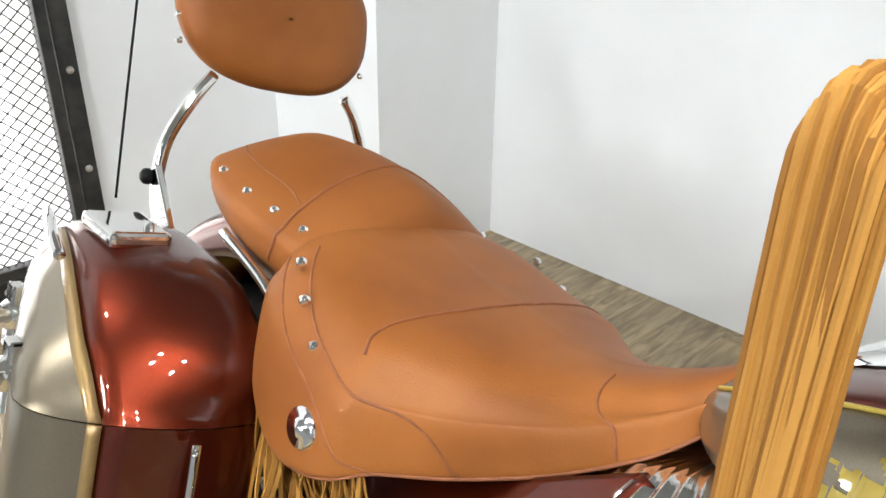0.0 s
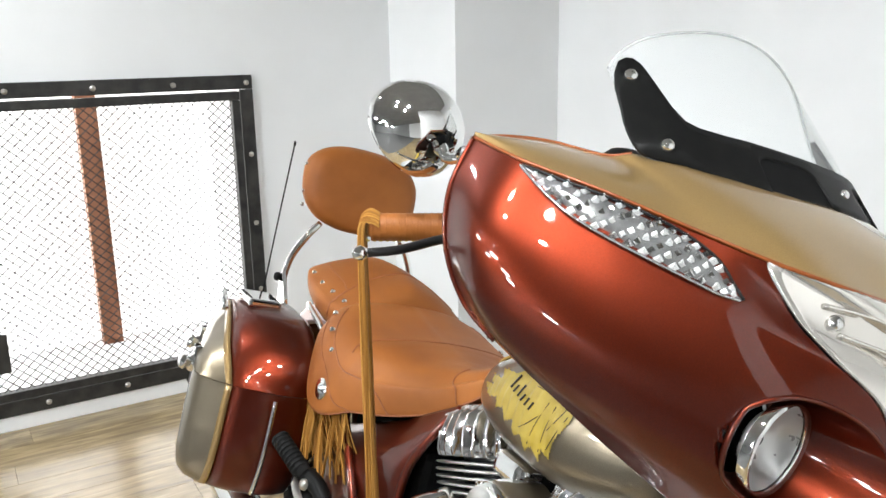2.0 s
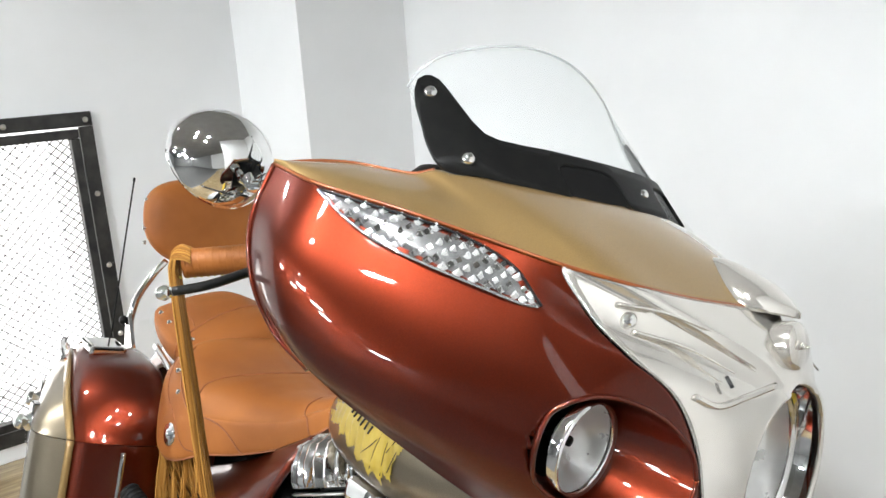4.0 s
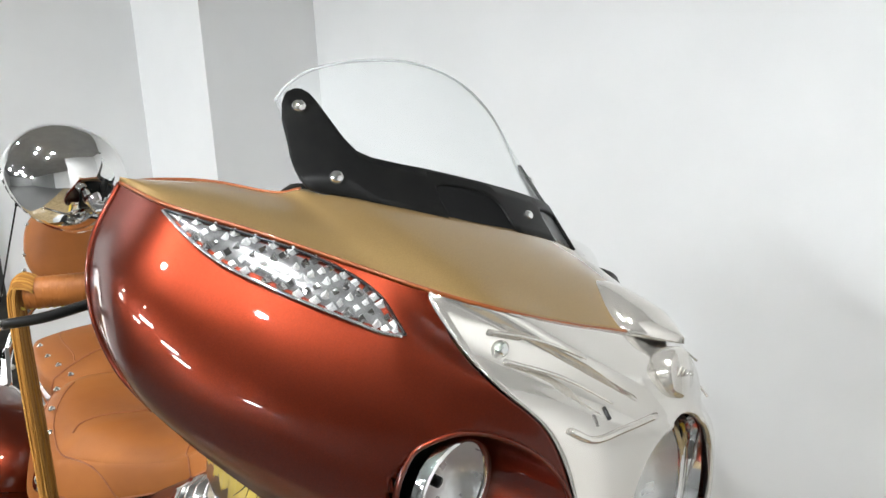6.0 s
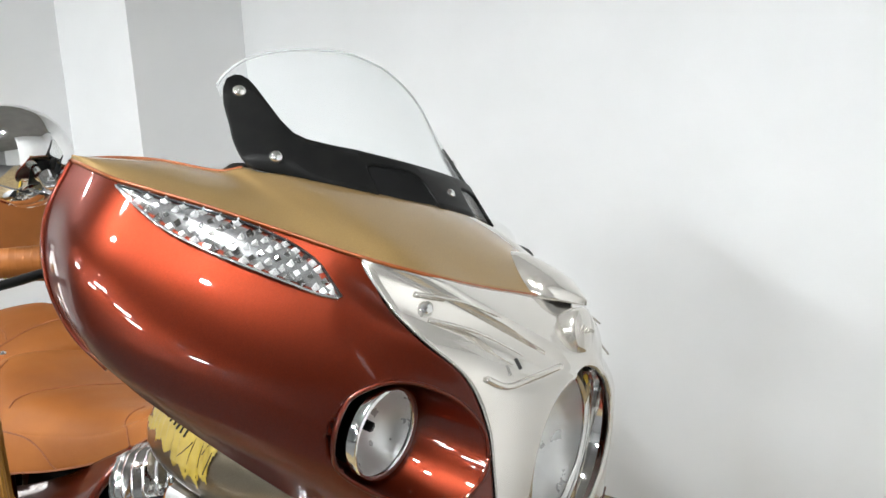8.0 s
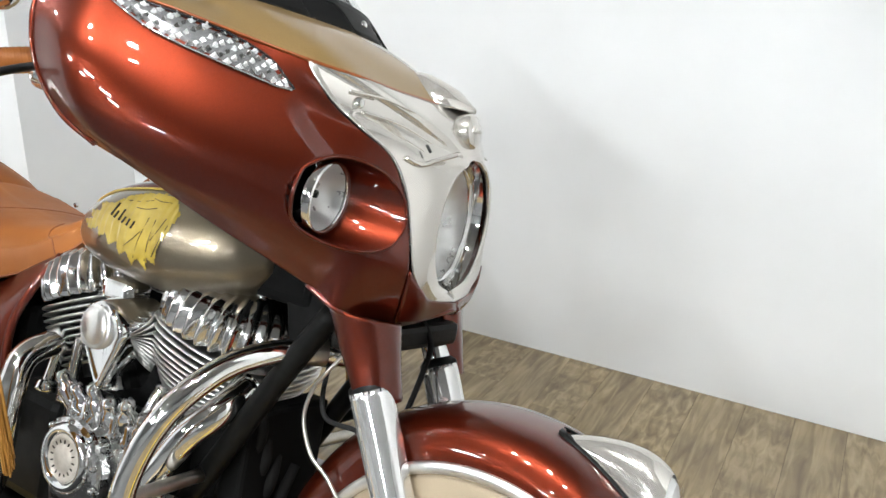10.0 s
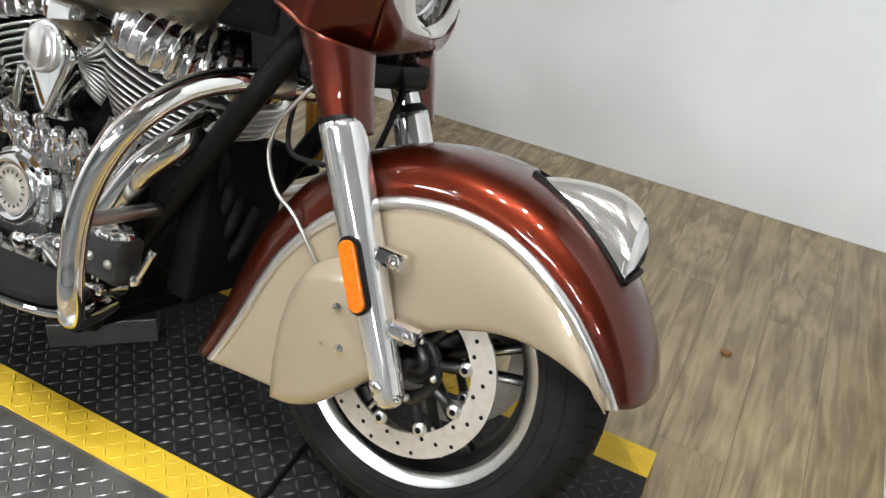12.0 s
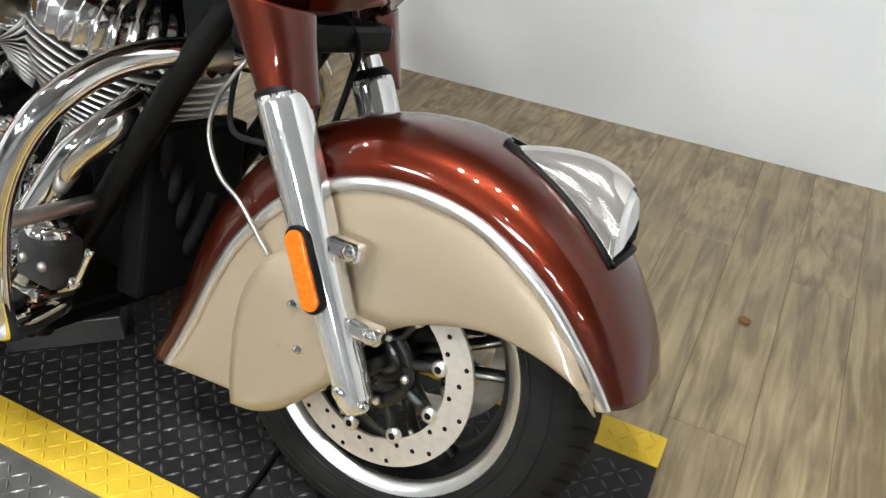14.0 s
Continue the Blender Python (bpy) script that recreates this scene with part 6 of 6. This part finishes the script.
for i in range(0, 44, 4):
    x, z = outline[i]
    bolt("cover_bolt", (-0.702 + (x + 0.702) * 0.9, -0.193, 0.366 + (z - 0.366) * 0.92), (0, -1, 0), 0.0058, CHROME, cam_cover)
box("timing_case", (-0.79, -0.15, 0.24), (-0.6, -0.1, 0.5), CAST, eng, "polished timing case", bevel=0.03, seg=4)
rnd = random.Random(5)
for k in range(6):
    x, z = -0.585 - 0.041 * k, 0.482 + 0.012 * (k % 2)
    lathe("lifter_block", [(0.0005, 0.034), (0.01, 0.033), (0.014, 0.022), (0.012, 0.014), (0.017, 0.006), (0.02, 0.0), (0.02, -0.04)], (x, -0.15, z), (0.4 - 0.17 * k, -0.35, 0.85), CHROME, eng, sides=16)
for k in range(5):
    x = -0.6 - 0.038 * k
    box("case_rib", (x - 0.006, -0.172, 0.452), (x + 0.006, -0.14, 0.486 + 0.006 * (k % 2)), CAST, eng, bevel=0.003)
for k in range(7):
    x = -0.6 + 0.012 * k
    box("case_fin", (x - 0.0025, -0.168, 0.36 - 0.012 * k), (x + 0.0025, -0.12, 0.455 - 0.004 * k), CAST, eng, bevel=0.001)
for k in range(5):
    bolt("case_bolt", (-0.585 + 0.012 * (k % 2), -0.165, 0.3 + 0.035 * k), (0.4, -1, 0), 0.0075, CHROME, eng)
for pts in ([(-0.425, -0.09, 0.6), (-0.425, -0.15, 0.565), (-0.455, -0.18, 0.52), (-0.5, -0.188, 0.445), (-0.555, -0.192, 0.355), (-0.64, -0.2, 0.265), (-0.95, -0.22, 0.22), (-1.35, -0.24, 0.24)],
            [(-0.87, -0.12, 0.56), (-0.87, -0.19, 0.53), (-0.85, -0.22, 0.46), (-0.85, -0.225, 0.36), (-0.88, -0.22, 0.28), (-0.98, -0.22, 0.25)]):
    tube("exhaust_pipe", pts, 0.025, CHROME, eng, "bright chrome exhaust header", n=36, sides=16)
tube("oil_line", [(-0.56, -0.15, 0.47), (-0.535, -0.165, 0.43), (-0.54, -0.16, 0.37), (-0.57, -0.15, 0.32)], 0.008, CHROME, eng, "thin chrome oil line", n=16, sides=10)
tube("muffler", [(-1.3, -0.24, 0.225), (-1.5, -0.25, 0.225), (-1.8, -0.25, 0.24)], 0.048, CHROME, eng, "long chrome muffler", n=16, sides=20)
tube("muffler", [(-1.3, 0.24, 0.225), (-1.5, 0.25, 0.225), (-1.8, 0.25, 0.24)], 0.048, CHROME, eng, "long chrome muffler", n=16, sides=20)
box("oil_cooler", (-0.45, -0.1, 0.3), (-0.4, 0.1, 0.56), DARK, eng, "black finned oil cooler", bevel=0.008, m=Matrix.Translation((0, 0, 0)))
for k in range(4):
    tube("engine_hose", [(-0.46 + 0.02 * k, -0.06 + 0.03 * k, 0.6 - 0.05 * k), (-0.4, -0.07 + 0.02 * k, 0.52 - 0.05 * k), (-0.48, -0.05 + 0.03 * k, 0.4 - 0.03 * k), (-0.55, 0.02 * k, 0.3)], 0.011, RUBBER, eng, "black hose", n=18, sides=8)

# guards, boards, pegs, pedal
guard = new("engine_guard")
guard.parent = bike
tagged(guard, "chrome tubular engine guard")
for s in (-1, 1):
    tube("guard_tube", [(-0.27, 0.045 * s, 0.688), (-0.32, 0.1 * s, 0.69), (-0.364, 0.19 * s, 0.668), (-0.388, 0.26 * s, 0.62), (-0.412, 0.29 * s, 0.56), (-0.434, 0.3 * s, 0.48), (-0.439, 0.3 * s, 0.4), (-0.436, 0.295 * s, 0.33), (-0.47, 0.25 * s, 0.28), (-0.54, 0.12 * s, 0.25)], 0.019, CHROME, guard, n=60, sides=16)
    lathe("guard_clamp", [(0.023, -0.02), (0.024, -0.015), (0.024, 0.015), (0.023, 0.02)], (-0.312, 0.09 * s, 0.6905), (0.6, -0.75 * s, 0.05), STEEL, guard, "steel clamp", 20)
    tube("guard_brace", [(-0.438, 0.297 * s, 0.452), (-0.442, 0.24 * s, 0.452), (-0.448, 0.14 * s, 0.452)], 0.011, STEEL, guard, n=10)
floorb = new("footboard")
floorb.parent = bike
tagged(floorb, "black rubber rider footboards with chrome edge")
for s in (-1, 1):
    out = []
    for k in range(40):
        a = 2 * math.pi * k / 40
        c, sn = math.cos(a), math.sin(a)
        out.append((-0.64 + 0.2 * math.copysign(abs(c) ** 0.6, c), s * 0.275 + 0.056 * math.copysign(abs(sn) ** 0.6, sn)))
    for nm, z0, z1, mat, lab, g in (("board_pad", 0.3, 0.314, RUBBER, "ribbed black rubber pad", 0.97), ("board_base", 0.287, 0.299, CHROME, "chrome board edge", 1.03)):
        v = [(-0.64 + (x + 0.64) * g, s * 0.275 + (y - s * 0.275) * g, z0 + 0.09 * (x + 0.64)) for x, y in out] + [(-0.64 + (x + 0.64) * g, s * 0.275 + (y - s * 0.275) * g, z1 + 0.09 * (x + 0.64)) for x, y in out]
        f = [tuple(range(40)), tuple(range(40, 80))] + [(i, (i + 1) % 40, 40 + (i + 1) % 40, 40 + i) for i in range(40)]
        weighted(link_mesh(nm, v, f, mat, floorb, lab, smooth=False), width=0.004)
    tube("board_arm", [(-0.52, s * 0.12, 0.285), (-0.53, s * 0.26, 0.292)], 0.014, CHROME, floorb, n=4)
pedal = new("brake_pedal")
pedal.parent = bike
tagged(pedal, "chrome rear brake linkage with dark master cylinder")
body = box("master_cylinder", (-0.518, -0.215, 0.333), (-0.44, -0.165, 0.405), IRON, pedal, "dark cast master cylinder", bevel=0.008, seg=3)
lathe("cylinder_cap", [(0.0005, 0.012), (0.022, 0.011), (0.03, 0.006), (0.033, 0.0), (0.033, -0.006)], (-0.479, -0.19, 0.41), (0, 0, 1), CHROME, body, "round chrome cap", 28)
for k in range(2):
    bolt("cylinder_bolt", (-0.5 + 0.04 * k, -0.216, 0.365), (0, -1, 0), 0.008, STEEL, body)
tube("push_rod", [(-0.44, -0.19, 0.342), (-0.422, -0.19, 0.356), (-0.4, -0.19, 0.405)], 0.006, CHROME, pedal, "thin chrome push rod", n=12, sides=10)
lathe("rod_end", [(0.0005, -0.01), (0.009, -0.008), (0.011, 0), (0.009, 0.008), (0.0005, 0.01)], (-0.428, -0.19, 0.348), (0, 1, 0), CHROME, pedal, sides=16)
for k in range(3):
    lathe("linkage_joint", [(0.0005, -0.026), (0.013, -0.024), (0.017, 0), (0.013, 0.024), (0.0005, 0.026)], (-0.605 + 0.042 * k, -0.2, 0.343 + 0.016 * k), (0.3, 1, 0.2), CHROME, pedal, sides=20)
tube("pedal_arm", [(-0.61, -0.21, 0.345), (-0.56, -0.225, 0.335), (-0.5, -0.228, 0.32), (-0.45, -0.23, 0.33)], 0.009, CHROME, pedal, n=14, sides=10)
for s in (-1, 1):
    peg = new("passenger_peg")
    peg.parent = bike
    tagged(peg, "black folding passenger footpeg with rubber sleeve")
    tube("peg_sleeve", [(-1.25, 0.3 * s, 0.5), (-1.16, 0.265 * s, 0.462)], 0.017, RUBBER, peg, "ribbed rubber sleeve", n=6, sides=18)
    for k in range(9):
        u = k / 9
        lathe("sleeve_rib", [(0.0165, -0.003), (0.0195, -0.0015), (0.0195, 0.0015), (0.0165, 0.003)], (-1.245 + 0.08 * u, (0.298 - 0.03 * u) * s, 0.498 - 0.034 * u), (0.09, -0.035 * s, -0.038), RUBBER, peg, sides=18)
    tube("peg_arm", [(-1.16, 0.26 * s, 0.462), (-1.12, 0.245 * s, 0.45), (-1.08, 0.23 * s, 0.41), (-1.05, 0.19 * s, 0.36), (-1.03, 0.16 * s, 0.34)], 0.018, SATIN, peg, "black cast arm", n=18)
    bolt("peg_pivot", (-1.14, 0.272 * s, 0.452), (0, s, 0.2), 0.012, STEEL, peg)
    bolt("peg_pivot", (-1.05, 0.21 * s, 0.37), (0, s, 0), 0.02, SATIN, peg)

shifter = new("gear_shifter")
shifter.parent = bike
tagged(shifter, "chrome toe shifter with ribbed black rubber peg")
tube("shifter_rod", [(-0.589, 0.28, 0.319), (-0.55, 0.28, 0.4), (-0.53, 0.28, 0.445)], 0.007, CHROME, shifter, "thin chrome rod", n=10, sides=10)
lathe("shifter_collar", [(0.008, -0.012), (0.0145, -0.01), (0.0145, 0.006), (0.011, 0.012)], (-0.524, 0.28, 0.449), (0.86, 0, 0.5), ALU, shifter, "silver collar", 20)
lathe("shifter_peg", [(0.0005, 0.07), (0.01, 0.068)] + [(0.0115 if k % 2 else 0.0095, 0.066 - 0.0052 * k) for k in range(11)], (-0.522, 0.28, 0.45), (0.86, 0, 0.5), RUBBER, shifter, "ribbed black rubber", 20)

# cables and antenna
tube("brake_hose", [(-0.25, -0.09, 0.705), (-0.275, -0.098, 0.665), (-0.294, -0.1, 0.63), (-0.297, -0.102, 0.586), (-0.27, -0.105, 0.54), (-0.228, -0.11, 0.518), (-0.195, -0.111, 0.488), (-0.169, -0.108, 0.46)], 0.0032, STEEL, bike, "pale grey braided brake hose", n=40, sides=10)
tube("wiring_loom", [(-0.26, -0.08, 0.72), (-0.3, -0.06, 0.66), (-0.27, -0.09, 0.6), (-0.2, -0.1, 0.6)], 0.004, RUBBER, bike, "black cable", n=24, sides=8)
tube("fork_cable", [(-0.22, 0.03, 0.78), (-0.185, 0.04, 0.73), (-0.185, 0.035, 0.68), (-0.2, 0.03, 0.6)], 0.005, RUBBER, bike, "black cable between the forks", n=20, sides=8)
tube("fork_cable", [(-0.23, -0.03, 0.77), (-0.2, -0.03, 0.72), (-0.21, -0.02, 0.6)], 0.006, RUBBER, bike, "black cable between the forks", n=20, sides=8)
ant = tube("antenna", [(-1.885, -0.188, 0.66), (-1.922, -0.182, 0.86), (-1.963, -0.174, 1.074)], 0.0022, SATIN, bike, "thin black antenna rod", n=12, sides=8)
lathe("antenna_tip", [(0.0005, -0.006), (0.0035, -0.004), (0.0035, 0.006), (0.0005, 0.008)], (-1.963, -0.174, 1.074), (-0.2, 0, 1), SATIN, ant, sides=10)
stand = tube("side_stand", [(-0.75, 0.13, 0.25), (-0.72, 0.26, 0.2), (-0.68, 0.335, 0.19)], 0.014, SATIN, bike, "black side stand", n=10)

block = box("support_block", (-0.105, -0.05, 0.0), (0.105, 0.05, 0.06), PLATE, None, bevel=0.003)
block.matrix_world = pose(0.205, 1.115, DZ + 0.0018, 0, 0, 40)
tagged(block, "small aluminium tread-plate block under the engine guard", "support block")

# strap on the deck
strap = tube("tie_strap", [(0.74, 1.075, 0.058), (0.75, 0.96, 0.056), (0.756, 0.87, 0.057), (0.757, 0.849, 0.05), (0.757, 0.846, 0.028)], 0.0045, SATIN, None, n=20, sides=8)
tagged(strap, "thin black strap hooked over the yellow deck edge", "strap")

leaf = lathe("dry_leaf", [(0.0005, 0.003), (0.008, 0.004), (0.014, 0.002)], (1.386, 1.891, 0.003), (0.1, 0.1, 1), mottled("dry_leaf_brown", (0.2, 0.08, 0.02), (0.28, 0.12, 0.03), 60, 0.7), None, sides=9)
weighted(leaf, thick=0.001)
tagged(leaf, "small dry brown leaf on the floor", "leaf")

# ---- planks ----
PW, PL = 0.148, 1.22
bm = bmesh.new()
bmesh.ops.create_cube(bm, size=1)
for v in bm.verts:
    v.co = Vector((v.co.x * (PW - 0.0007), v.co.y * (PL - 0.0007), v.co.z * 0.006 - 0.003))
bmesh.ops.bevel(bm, geom=[e for e in bm.edges if all(v.co.z > -0.001 for v in e.verts)], offset=0.0006, segments=1, affect="EDGES")
plank_mesh = bpy.data.meshes.new("plank")
bm.to_mesh(plank_mesh)
bm.free()
plank_mesh.materials.append(PLANK)
FIRST = XR + 21 * PW
cols = int((FIRST - XW) / PW) + 1
for i in range(cols):
    x = FIRST - PW / 2 - i * PW
    shift = ((i - 21) * 0.47) % 1.0 * PL
    j = 0
    while True:
        y = YB - shift + PL / 2 - j * PL
        y0, y1 = max(y - PL / 2, YF), min(y + PL / 2, YB)
        if y + PL / 2 < YF:
            break
        if x > XW - 0.06 and y1 - y0 > 0.04:
            p = new("plank", plank_mesh)
            p.parent = floor
            p.location, p.scale = (x, (y0 + y1) / 2, 0), (1, (y1 - y0) / PL, 1)
        j += 1
